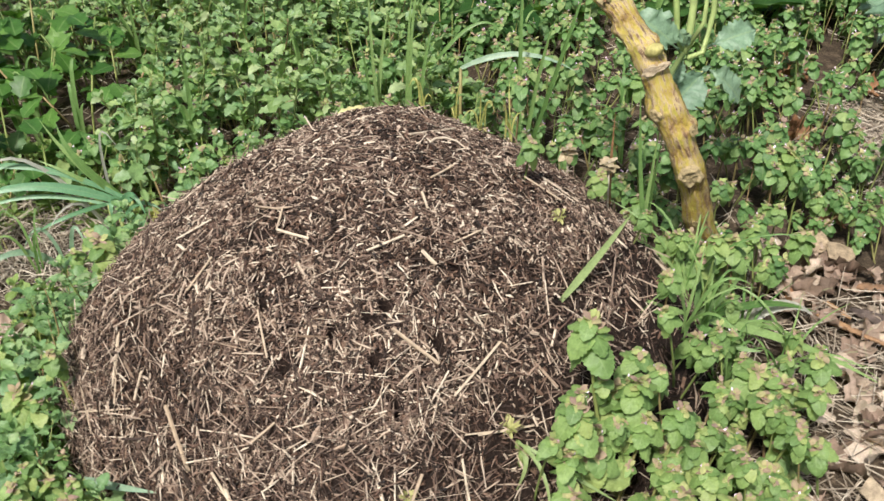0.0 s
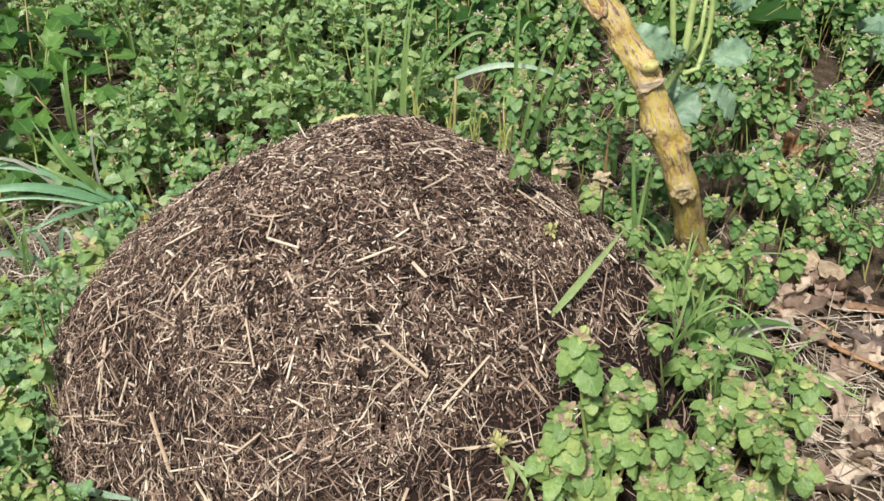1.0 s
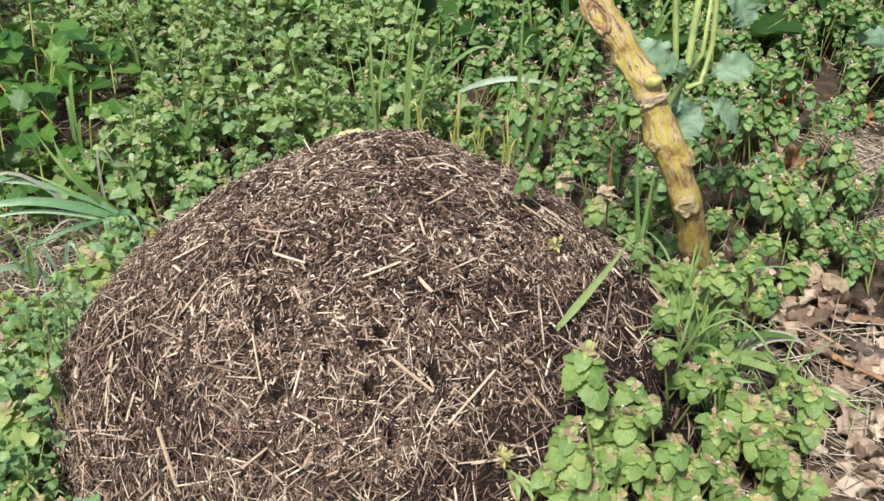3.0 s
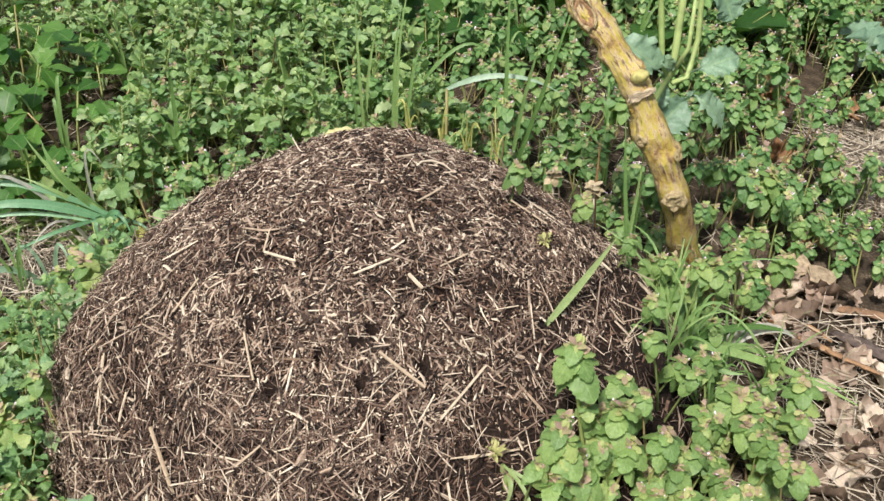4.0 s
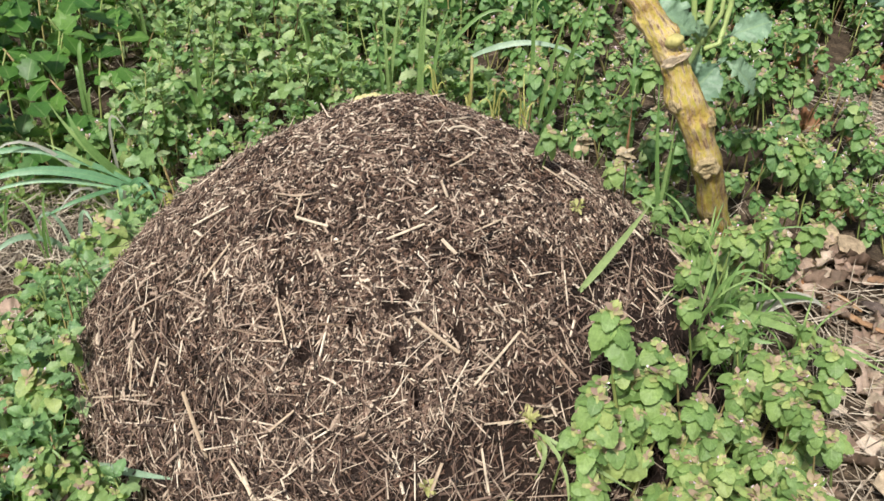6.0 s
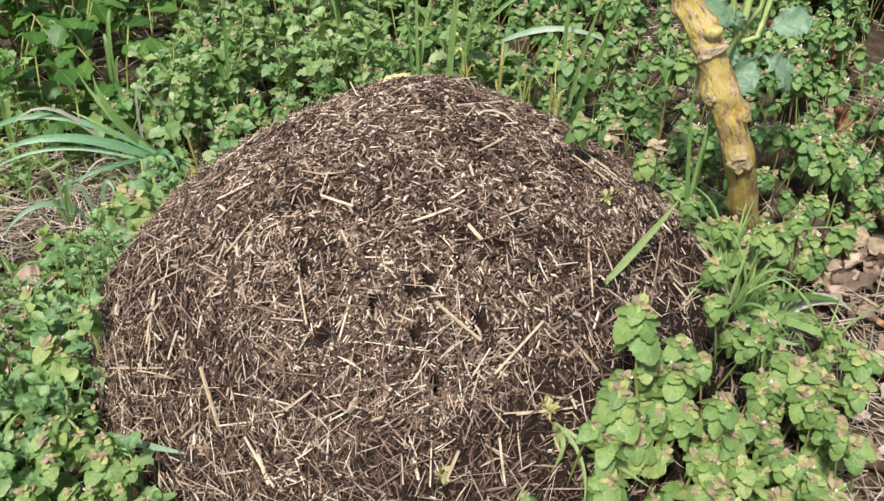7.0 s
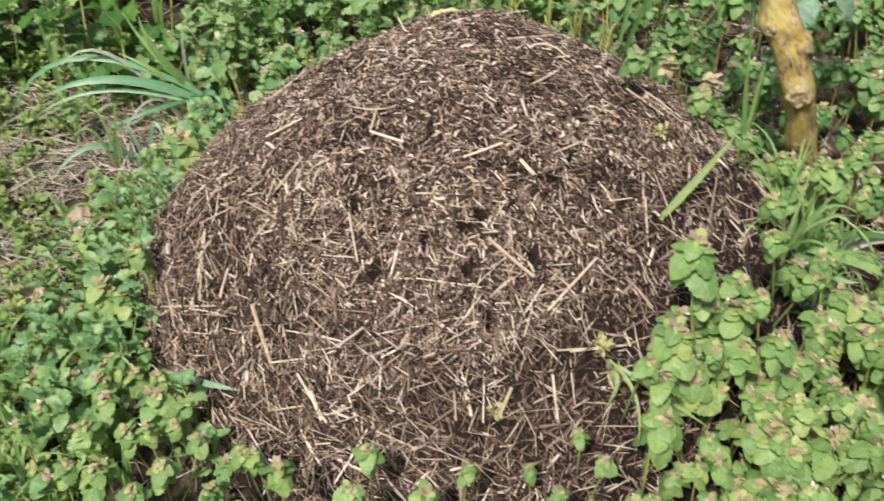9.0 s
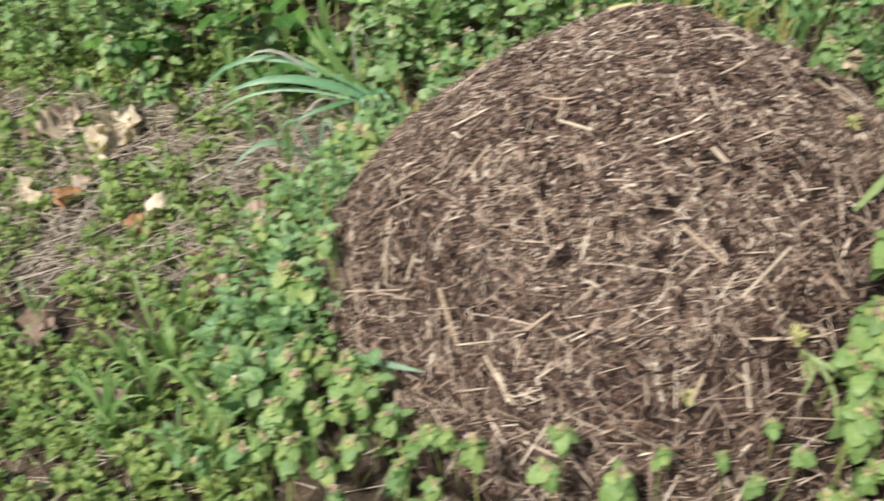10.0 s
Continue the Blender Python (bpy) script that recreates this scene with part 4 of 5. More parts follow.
tuft("grass tuft spreading from the mound's foot", (0.262, 0.705), [((0.3, 0.76, 0.13), (0.28, 0.73, 0.1), 0.009), ((0.34, 0.8, 0.1), (0.3, 0.75, 0.1), 0.008), ((0.468, 0.675, 0.04), (0.37, 0.705, 0.078), 0.0095), ((0.43, 0.79, 0.045), (0.35, 0.76, 0.085), 0.009), ((0.33, 0.68, 0.09), (0.3, 0.69, 0.09), 0.009),
     ((0.24, 0.75, 0.19), (0.25, 0.73, 0.13), 0.009), ((0.225, 0.68, 0.12), (0.245, 0.69, 0.1), 0.008), ((0.4, 0.74, 0.05), (0.33, 0.735, 0.08), 0.008), ((0.3, 0.66, 0.13), (0.28, 0.68, 0.11), 0.008), ((0.29, 0.79, 0.16), (0.275, 0.75, 0.12), 0.007)], M_GRASS)
tuft("blue-green grass blade lying on the mound's foot", (-0.345, 0.54), [((-0.25, 0.497, 0.103), (-0.298, 0.515, 0.092), 0.0085)], M_GRASS_PALE, sheath=0.07)
tuft("grass blades at the mound's front", (0.065, 0.475), [((0.054, 0.467, 0.129), (0.063, 0.468, 0.164), 0.0045), ((0.142, 0.455, 0.133), (0.105, 0.462, 0.158), 0.0042), ((0.08, 0.43, 0.13), (0.078, 0.455, 0.165), 0.0035)], M_GRASS_LIGHT, sheath=0.03)
for x, y, n in ((0.27, 0.7, 9), (0.255, 0.735, 8), (0.3, 0.69, 9), (0.33, 0.73, 8), (0.24, 0.665, 6), (0.36, 0.7, 7), (0.29, 0.66, 7), (0.33, 0.75, 8), (0.38, 0.73, 6)):
    wild_tuft(rng, x, y, n, 0.1, 0.12, 0.0036, M_GRASS, "thin bright grass at the mound's foot")
for x, y in ((0.02, 0.99), (0.05, 0.965), (0.08, 0.94), (-0.02, 1.0)):
    wild_tuft(rng, x, y, 6, 0.075, 0.03, 0.0022, M_YELLOW, "thin yellowed grass stalks behind the mound's crest")
tuft("wide grey withered blade lying over grass", (0.315, 0.775), [((0.425, 0.785, 0.045), (0.37, 0.78, 0.062), 0.018)], M_WITHER)
for _ in range(26):
    x, y = rng.uniform(-0.62, -0.36), rng.uniform(0.44, 0.78)
    if mound_r(x, y) > 1.05:
        wild_tuft(rng, x, y, 5, 0.1, 0.06, 0.005, M_GRASS, "thin grass among weeds beside the mound")
for _ in range(34):
    x, y = rng.uniform(-1.0, -0.55), rng.uniform(0.4, 1.0)
    wild_tuft(rng, x, y, 5, 0.06, 0.05, 0.004, M_GRASS, "short grass on the littered ground")
for _ in range(22):
    x, y = rng.uniform(-0.7, 0.4), rng.uniform(1.12, 1.7)
    wild_tuft(rng, x, y, 3, 0.2, 0.06, 0.006, M_GRASS, "thin grass among the weeds behind")

# ---- the kale stalk ----


# swellings of the stalk: place along it, bearing, height, half length
NODES = [(0.335, -1.7, 0.003, 0.022), (0.415, 0.0, 0.006, 0.014), (0.46, 3.5, 0.005, 0.018), (0.45, -0.6, 0.0042, 0.05), (0.555, -1.2, 0.0035, 0.012), (0.6, -0.5, 0.004, 0.016), (0.635, 3.2, 0.003, 0.014), (0.765, 2.9, 0.005, 0.03), (0.24, 2.9, 0.003, 0.03), (0.16, 0.2, 0.0035, 0.02), (0.7, 0.3, 0.002, 0.02)]


STALK_WAY = [(0.334, 0.85, 0.0), (0.319, 0.835, 0.072), (0.285, 0.81, 0.156), (0.253, 0.785, 0.247), (0.224, 0.788, 0.309), (0.2, 0.797, 0.363), (0.172, 0.812, 0.405), (0.146, 0.83, 0.44), (0.125, 0.85, 0.5), (0.112, 0.87, 0.57)]


def stalk_axis(u):
    """The point of the stalk's axis at u, from 0 at the foot to 1."""
    pts = [Vector(p) for p in STALK_WAY]
    t = u * (len(pts) - 1)
    n = min(int(t), len(pts) - 2)
    q = t - n
    p0, p1, p2, p3 = pts[max(n - 1, 0)], pts[n], pts[n + 1], pts[min(n + 2, len(pts) - 1)]
    return 0.5 * ((2 * p1) + (p2 - p0) * q + (2 * p0 - 5 * p1 + 4 * p2 - p3) * q * q + (3 * p1 - p0 - 3 * p2 + p3) * q ** 3)


def stalk_radius(u, a):
    return 0.0142 - 0.002 * u + 0.0013 * noise.noise((u * 13, 0.0, 8.0)) + 0.0022 * max(0.0, u - 0.6) + sum(h * math.exp(-((u - c) / w) ** 2 - 1.6 * (1 - math.cos(a - at))) for c, at, h, w in NODES)


def stalk_shape(rings=260):
    v, f, uv = [], [], []
    k = 40
    for i in range(rings + 1):
        u = i / rings
        p = stalk_axis(u)
        for j in range(k):
            a = 2 * math.pi * j / k
            rr = stalk_radius(u, a)
            rr += 0.0018 * noise.noise((math.cos(a) * 2, math.sin(a) * 2, u * 20)) + 0.0021 * noise.noise((math.cos(a) * 6, math.sin(a) * 6, u * 26)) + 0.0008 * noise.noise((math.cos(a) * 18, math.sin(a) * 18, u * 150))
            if i in (0, rings):
                rr *= 0.1
            v.append((p.x + math.cos(a) * rr, p.y + math.sin(a) * rr * 0.95, p.z + 0.35 * math.cos(a) * rr))
            uv.append((j / k, u))
    for i in range(rings):
        for j in range(k):
            f.append((i * k + j, i * k + (j + 1) % k, (i + 1) * k + (j + 1) % k, (i + 1) * k + j))
    return np.array(v, float), np.array(f, int), np.array(uv, float)


KALE_BIG = [leaf_shape(19, 6, 0.55, f, d, 0.13, 0.04, 0.25, 0.55, 0.26, s) for f, d, s in ((0.4, 0.3, 1), (0.6, 0.15, 2), (0.3, 0.5, 3))]
stalk = thing("kale_stalk", "thick leaning yellow-brown kale stalk with leaf scars and green side shoots", "kale stalk")
part("stem", mesh_of("stem", stalk_shape(), M_STALK), stalk, "yellow and brown corky stem")
part("bud", mesh_of("bud", joined([(ball_shape(10, 8), frames_at((0.2, 0.785, 0.38), (0.6, -0.5, 0.5), (0, 0, 1), (0.007, 0.0105, 0.0065)))]), M_BUD), stalk, "pale yellow bud")


def scar_shape(seed, deep):
    """A leaf scar: a rough disc one unit across with a raised lip and a sunken middle, its face to +z."""
    v, f, uv = [], [], []
    nr, na = 9, 30
    for n in range(nr + 1):
        q = n / nr
        for m in range(na):
            w = 2 * math.pi * m / na
            e = 0.5 * q * (1 + 0.42 * noise.noise((math.cos(w) * 1.4, math.sin(w) * 1.4, seed * 3.0)))
            lip = 0.08 * (1 + 1.2 * noise.noise((math.cos(w) * 2, math.sin(w) * 2, seed * 5.0)))
            z = lip * math.exp(-((q - 0.72) / 0.16) ** 2) + deep * (1 - q * q) - 0.35 * max(0.0, q - 0.75) + 0.1 * noise.noise((math.cos(w) * q * 4, math.sin(w) * q * 4, seed * 1.7)) + 0.06 * noise.noise((math.cos(w) * q * 11, math.sin(w) * q * 11, seed))
            v.append((math.cos(w) * e, math.sin(w) * e, z - 0.02))
            uv.append((m / na, q))
    for n in range(nr):
        for m in range(na):
            f.append((n * na + m, (n + 1) * na + m, (n + 1) * na + (m + 1) % na, n * na + (m + 1) % na))
    return np.array(v, float), np.array(f, int), np.array(uv, float)


for n, (u, a, wide, tall, deep, mat, text) in enumerate([
        (0.335, -1.65, 0.028, 0.024, 0.1, M_SCAR, "round tan corky leaf scar"), (0.55, -1.55, 0.027, 0.011, 0.03, M_WOOD, "pale ridged leaf scar"), (0.762, -1.8, 0.019, 0.036, -0.04, M_BARK, "large oval leaf scar with a dark sunken middle"),
        (0.463, -2.3, 0.015, 0.013, 0.08, M_SCAR, "tan corky leaf scar"), (0.415, -0.7, 0.014, 0.013, 0.08, M_SCAR, "tan corky leaf scar"), (0.245, -2.0, 0.013, 0.011, 0.06, M_SCAR, "tan corky leaf scar")]):
    axis = (stalk_axis(u + 0.02) - stalk_axis(u - 0.02)).normalized()
    face = Vector((math.cos(a), 0.95 * math.sin(a), 0.35 * math.cos(a)))
    c = stalk_axis(u) + face * (stalk_radius(u, a) + 0.0008)
    face = (face - axis * face.dot(axis)).normalized()
    part("leaf_scar", mesh_of("leaf_scar", joined([(scar_shape(n + 2, deep), frames_at(tuple(c), tuple(axis), tuple(face), (wide, tall, min(wide, tall))))]), mat), stalk, text)
    if mat is M_BARK:
        rim = [(0.47 * math.cos(w * math.pi / 8), 0.49 * math.sin(w * math.pi / 8), 0.06) for w in range(17)]
        part("scar_rim", mesh_of("scar_rim", joined([(tube_shape(rim, [0.055 + 0.02 * (w % 3) for w in range(17)], 6), frames_at(tuple(c), tuple(axis), tuple(face), (wide, tall, wide)))]), M_SCAR), stalk, "raised pale rim")
for pts, w in [([(0.266, 0.925, 0.306), (0.258, 0.93, 0.33), (0.249, 0.94, 0.4), (0.252, 0.95, 0.52)], 0.0036), ([(0.268, 0.925, 0.306), (0.272, 0.93, 0.33), (0.274, 0.94, 0.39), (0.288, 0.95, 0.52)], 0.0044), ([(0.272, 0.925, 0.3), (0.29, 0.93, 0.305), (0.296, 0.935, 0.35), (0.293, 0.94, 0.4), (0.304, 0.95, 0.52)], 0.0034),
               ([(0.27, 0.925, 0.31), (0.283, 0.92, 0.345), (0.281, 0.92, 0.41)], 0.0026), ([(0.215, 0.805, 0.335), (0.232, 0.85, 0.31), (0.267, 0.925, 0.306)], 0.0042)]:
    part("side_shoot", mesh_of("side_shoot", tube_shape(pts, [w] + [w * 0.95] * (len(pts) - 2) + [w * 0.7], 8), M_SHOOT), stalk, "pale green side shoot")


def kale_leaf(base, tip, up, wide, n, parent):
    """A kale leaf on its own stalk from base to tip."""
    d = Vector(tip) - Vector(base)
    part("leaf", mesh_of("leaf", joined([(KALE_BIG[n % 3], frames_at(base, tuple(d), up, (d.length * wide, d.length, d.length)))]), M_KALE), parent, "blue-green kale leaf")


for n, (b, e, u, w) in enumerate([((0.264, 0.925, 0.308), (0.222, 0.915, 0.355), (0.3, -0.8, 0.5), 1.15), ((0.3, 0.93, 0.288), (0.258, 0.9, 0.255), (0.1, -0.85, 0.5), 1.25), ((0.293, 0.93, 0.286), (0.352, 0.92, 0.262), (0.1, -0.6, 0.8), 1.0), ((0.29, 0.93, 0.31), (0.345, 0.93, 0.333), (-0.2, -0.8, 0.5), 1.0),
                                     ((0.302, 0.95, 0.425), (0.333, 0.93, 0.372), (0.3, -0.85, 0.3), 1.1), ((0.268, 0.92, 0.306), (0.253, 0.9, 0.285), (-0.2, -0.7, 0.7), 1.0), ((0.27, 0.925, 0.312), (0.262, 0.91, 0.335), (0.2, -0.9, 0.3), 0.9), ((0.25, 0.94, 0.41), (0.225, 0.93, 0.44), (0.2, -0.8, 0.5), 1.0)]):
    kale_leaf(b, e, u, w, n, stalk)
kale = thing("kale_plant", "blue-green kale leaves at the bed's edge", "kale", Matrix.Translation((0.81, 1.42, land_z(0.81, 1.42))))
for n, (a, le, up) in enumerate(((3.0, 0.12, 0.7), (3.6, 0.13, 0.45), (2.5, 0.12, 0.8), (4.2, 0.12, 0.5), (1.5, 0.1, 0.7))):
    part("leaf", shape_mesh("leaf", KALE_BIG[n % 3], M_KALE), kale, m=spoke(a, up, (0, 0, 0.05), le))

# ---- broad-leaved plants behind ----
DOCK = [leaf_shape(14, 6, 0.5, f, d, 0.03, 0.04, 0.25, 0.4, 0.05, s) for f, d, s in ((0.2, 0.35, 4), (0.35, 0.15, 5))]
for x, y, n, le in ((-0.08, 1.55, 6, 0.2), (0.05, 1.62, 5, 0.22), (0.5, 1.62, 6, 0.24), (0.25, 1.75, 6, 0.24), (0.8, 1.8, 6, 0.24), (-0.3, 1.9, 5, 0.22)):
    ob = thing("dock_plant", "dock plant with broad dark green leaves", "dock", Matrix.Translation((x, y, land_z(x, y))), "broad-leaved plants behind the bed")
    for k in range(n):
        part("leaf", shape_mesh("leaf", DOCK[k % 2], M_DOCK), ob, m=spoke(k * 6.28 / n + rng.uniform(-0.4, 0.4), rng.uniform(0.5, 1.1), (0, 0, 0.0), le * rng.uniform(0.8, 1.15), 1.0, rng.uniform(-0.4, 0.4)))
LOBED = [leaf_shape(8, 4, 0.75, 0.2, 0.25, 0.16, 0.0, 0.06, 0.62, 0.06, s) for s in (7, 8)]
for x, y, h in ((-0.62, 1.32, 0.18), (-0.53, 1.25, 0.14), (-0.64, 1.21, 0.14), (-0.5, 1.33, 0.16), (-0.72, 1.38, 0.19), (-0.58, 1.42, 0.19), (-0.78, 1.3, 0.16), (-0.7, 1.27, 0.15), (-0.57, 1.16, 0.09), (-0.66, 1.43, 0.2), (-0.83, 1.2, 0.1)):
    z = land_z(x, y)
    ob = thing("celery_plant", "dark green celery-like plant with lobed leaves on long stems", "celery plant", Matrix.Translation((x, y, z)), "lobed plants at the bed's corner")
    for k in range(4):
        a = k * 1.57 + rng.uniform(-0.5, 0.5)
        e = Vector((0.05 * math.cos(a), 0.05 * math.sin(a), h * rng.uniform(0.7, 1.05)))
        stem = part("stem", mesh_of("stem", tube_shape([(0, 0, 0), tuple(e * 0.5 + Vector((0, 0, 0.02))), tuple(e)], [0.002, 0.0018, 0.0014], 5), M_STEM), ob)
        for q in (-1.3, -0.45, 0.4, 1.2):
            part("leaflet", shape_mesh("leaflet", LOBED[k % 2], M_CELERY), stem, m=spoke(a + q, rng.uniform(-0.5, 0.3), tuple(e if abs(q) < 1 else e * 0.8 + Vector((0, 0, 0.008))), rng.uniform(0.032, 0.05), 1.0, rng.uniform(-0.3, 0.3)))

# ---- litter ----


def oak_shape(seed):
    r = random.Random(seed)
    v, f, uv = [], [], []
    nu, nv = 22, 6
    for i in range(nu + 1):
        u = i / nu
        hw = 0.3 * math.sin(math.pi * min(1, u * 0.92 + 0.06)) ** 0.7 * (1 + 0.33 * math.sin(u * 25 + seed)) if u > 0.1 else 0.015
        for j in range(nv + 1):
            s = -1 + 2 * j / nv
            v.append((s * hw, u - 0.08 * abs(s), 0.16 * math.sin(u * 5 + seed + s * 1.4) * (0.35 + abs(s)) + 0.12 * abs(s) ** 2 + r.uniform(-0.02, 0.02)))
            uv.append((j / nv, u))
    for i in range(nu):
        for j in range(nv):
            a = i * (nv + 1) + j
            f.append((a, a + 1, a + nv + 2, a + nv + 1))
    return np.array(v, float), np.array(f, int), np.array(uv, float)


OAK = [oak_shape(s) for s in range(4)]
oak_dry = [mesh_of("oak_leaf", s, M_DRY) for s in OAK]
oak_pale = [mesh_of("oak_leaf", s, M_BLEACH) for s in OAK]
oak_rust = [mesh_of("oak_leaf", s, M_ORANGE) for s in OAK]


def drop_leaf(x, y, size, turn, rust=False, rise=0.01):
    me = random.choice(oak_rust if rust else oak_pale if x < -0.4 and size >= 0.06 else oak_dry)
    n = land_normal(x, y) + Vector((random.uniform(-0.45, 0.45), random.uniform(-0.45, 0.45), 0))
    m = frames_at((x, y, land_z(x, y) + rise), (math.cos(turn), math.sin(turn), random.uniform(-0.1, 0.1)), tuple(n), (size, size, size))[0]
    ob = thing("oak_leaf", "rust-brown curled dead oak leaf" if rust else "pale brown curled dead oak leaf", "leaf", Matrix([list(r) for r in m]), "dead leaves on the soil", me)
    return ob


LEAVES_A = [(0.43, 0.875, 0.055), (0.47, 0.86, 0.05), (0.445, 0.812, 0.05), (0.45, 0.856, 0.06), (0.428, 0.906, 0.055), (0.395, 0.842, 0.055), (0.465, 0.849, 0.045), (0.49, 0.852, 0.05), (0.374, 0.733, 0.05), (0.475, 0.69, 0.065), (0.447, 0.622, 0.06), (0.441, 0.675, 0.05), (0.385, 0.625, 0.05), (0.405, 0.565, 0.065), (0.43, 0.59, 0.06), (0.47, 0.64, 0.07), (0.5, 0.7, 0.07), (0.36, 0.53, 0.055), (0.41, 0.54, 0.065), (0.42, 0.85, 0.055), (0.41, 0.88, 0.05), (0.44, 0.93, 0.05), (0.385, 0.87, 0.05), (0.51, 0.885, 0.06), (0.53, 0.87, 0.06), (0.46, 0.8, 0.04), (0.5, 0.8, 0.05), (0.44, 0.73, 0.045)]
LEAVES_B = [(-0.863, 1.035, 0.07), (-0.845, 0.816, 0.07), (-0.803, 0.974, 0.08), (-0.799, 0.928, 0.08), (-0.651, 0.849, 0.065), (-0.82, 1.0, 0.07), (-0.489, 0.676, 0.06), (-0.527, 0.69, 0.06), (-0.611, 0.511, 0.05), (-0.909, 0.896, 0.06), (-0.83, 0.96, 0.07), (-0.54, 0.73, 0.05), (-0.9, 1.23, 0.06), (-0.75, 0.62, 0.05)]
for x, y, s in LEAVES_A + LEAVES_B:
    drop_leaf(x + random.uniform(-0.01, 0.01), y, s, random.uniform(0, 6.28), rise=0.012 if x > 0 else 0.032)
for _ in range(46):
    x, y = random.uniform(0.37, 0.58), random.uniform(0.5, 0.95)
    if x + 0.15 * y > 0.49:
        drop_leaf(x, y, random.uniform(0.022, 0.042), random.uniform(0, 6.28), random.random() < 0.12, random.uniform(0.008, 0.026))
for _ in range(16):
    x, y, size = random.uniform(-1.0, -0.55), random.uniform(0.45, 1.1), random.uniform(0.03, 0.055)
    if y < 0.88 or x < -0.72:
        drop_leaf(x, y, size, random.uniform(0, 6.28), random.random() < 0.2, random.uniform(0.02, 0.04))
for _ in range(18):
    drop_leaf(random.uniform(0.45, 0.85), random.uniform(1.0, 1.5), random.uniform(0.04, 0.06), random.uniform(0, 6.28), random.random() < 0.4, random.uniform(0.015, 0.04))
for x, y, s in [(0.531, 1.2, 0.06), (0.569, 1.212, 0.06), (0.613, 1.196, 0.06), (0.678, 1.317, 0.06), (0.6, 1.372, 0.06), (0.56, 1.33, 0.07), (0.62, 1.42, 0.08), (0.53, 0.98, 0.05), (-0.46, 0.66, 0.04), (-0.425, 0.69, 0.04), (0.33, 0.6, 0.05)]:
    drop_leaf(x, y, s, random.uniform(0, 6.28), True)


def chip_shape(w, le, h, seed):
    r = random.Random(seed)
    v = []
    for z in (-h / 2, h / 2):
        for x, y in ((-1, -1), (0, -1), (1, -1), (1, 0), (1, 1), (0, 1), (-1, 1), (-1, 0)):
            v.append((x * w / 2 + r.uniform(-1, 1) * w * 0.08, y * le / 2 + r.uniform(-1, 1) * le * 0.08, z))
    v += [(0, 0, -h / 2), (0, 0, h / 2)]
    f = [(i, (i + 1) % 8, 8 + (i + 1) % 8, 8 + i) for i in range(8)]
    f += [(8 + i, 8 + (i + 1) % 8, 8 + (i + 2) % 8, 17) for i in (0, 2, 4, 6)] + [((i + 2) % 8, (i + 1) % 8, i, 16) for i in (0, 2, 4, 6)]
    return np.array(v, float), np.array(f, int), np.zeros((18, 2))


for n, (x, y, w, le, a) in enumerate([(0.47, 0.927, 0.032, 0.034, 20), (0.495, 0.901, 0.03, 0.034, 80), (0.405, 0.52, 0.02, 0.04, 30)]):
    ob = thing("wood_chip", "flat pale weathered wood chip on dead leaves", "wood chip", pose(x, y, land_z(x, y) + 0.024, 14, -8, a), "wood chips", mesh_of("wood_chip", chip_shape(w, le, 0.003, n), M_WOOD, False))


def strip_shape(length, width, seed):
    """A strip of bark along y: a shallow gutter with thickness, ragged ends and a slight twist."""
    r = random.Random(seed)
    v, f, uv = [], [], []
    nu, nv = 14, 6
    for side in (0, 1):
        for n in range(nu + 1):
            q = n / nu
            w = width * (0.75 + 0.25 * noise.noise((q * 4, seed, 1.0))) * min(1.0, 0.3 + 5 * q, 0.2 + 4 * (1 - q))
            for m in range(nv + 1):
                b = (m / nv - 0.5) * 2.2
                ragged_end = (r.random() - 0.5) * length * 0.05 if n in (0, nu) else 0.0
                v.append((math.sin(b) * w * 0.6 + 0.1 * width * math.sin(q * 5 + seed), (q - 0.5) * length + ragged_end, math.cos(b) * w * 0.35 - side * 0.0022 + 0.0012 * noise.noise((b * 3, q * 20, seed))))
                uv.append((m / nv, q))
    k = (nu + 1) * (nv + 1)
    for n in range(nu):
        for m in range(nv):
            a = n * (nv + 1) + m
            f.append((a, a + 1, a + nv + 2, a + nv + 1))
            f.append((k + a + nv + 1, k + a + nv + 2, k + a + 1, k + a))
    edge = [m for m in range(nv + 1)] + [n * (nv + 1) + nv for n in range(1, nu + 1)] + [nu * (nv + 1) + m for m in range(nv - 1, -1, -1)] + [n * (nv + 1) for n in range(nu - 1, 0, -1)]
    for a, b in zip(edge, edge[1:] + edge[:1]):
        f.append((b, a, k + a, k + b))
    return np.array(v, float), np.array(f, int), np.array(uv, float)


for n, (x0, y0, x1, y1, w, mat) in enumerate([(0.438, 0.802, 0.484, 0.75, 0.011, M_BARK), (0.498, 0.85, 0.56, 0.822, 0.015, M_BARK), (0.45, 0.82, 0.47, 0.785, 0.007, M_BARK), (0.475, 0.8, 0.55, 0.735, 0.022, M_BARK_GREY), (0.408, 0.697, 0.442, 0.686, 0.007, M_BARK), (-0.63, 0.78, -0.54, 0.75, 0.008, M_BARK), (0.455, 0.765, 0.5, 0.72, 0.007, M_BARK)]):
    x, y = (x0 + x1) / 2, (y0 + y1) / 2
    way = Vector((x1 - x0, y1 - y0, 0.004))
    m = frames_at((x, y, land_z(x, y) + 0.016 + 0.002 * n), tuple(way), (0.1, -0.2, 0.95), (1, 1, 1))[0]
    thing("bark_strip", "grey-brown strip of rotting wood on the litter" if mat is M_BARK_GREY else "curled orange-brown strip of bark on the litter", "bark", Matrix([list(q) for q in m]), "bark strips", mesh_of("bark_strip", strip_shape(way.length, w, n + 1), mat))


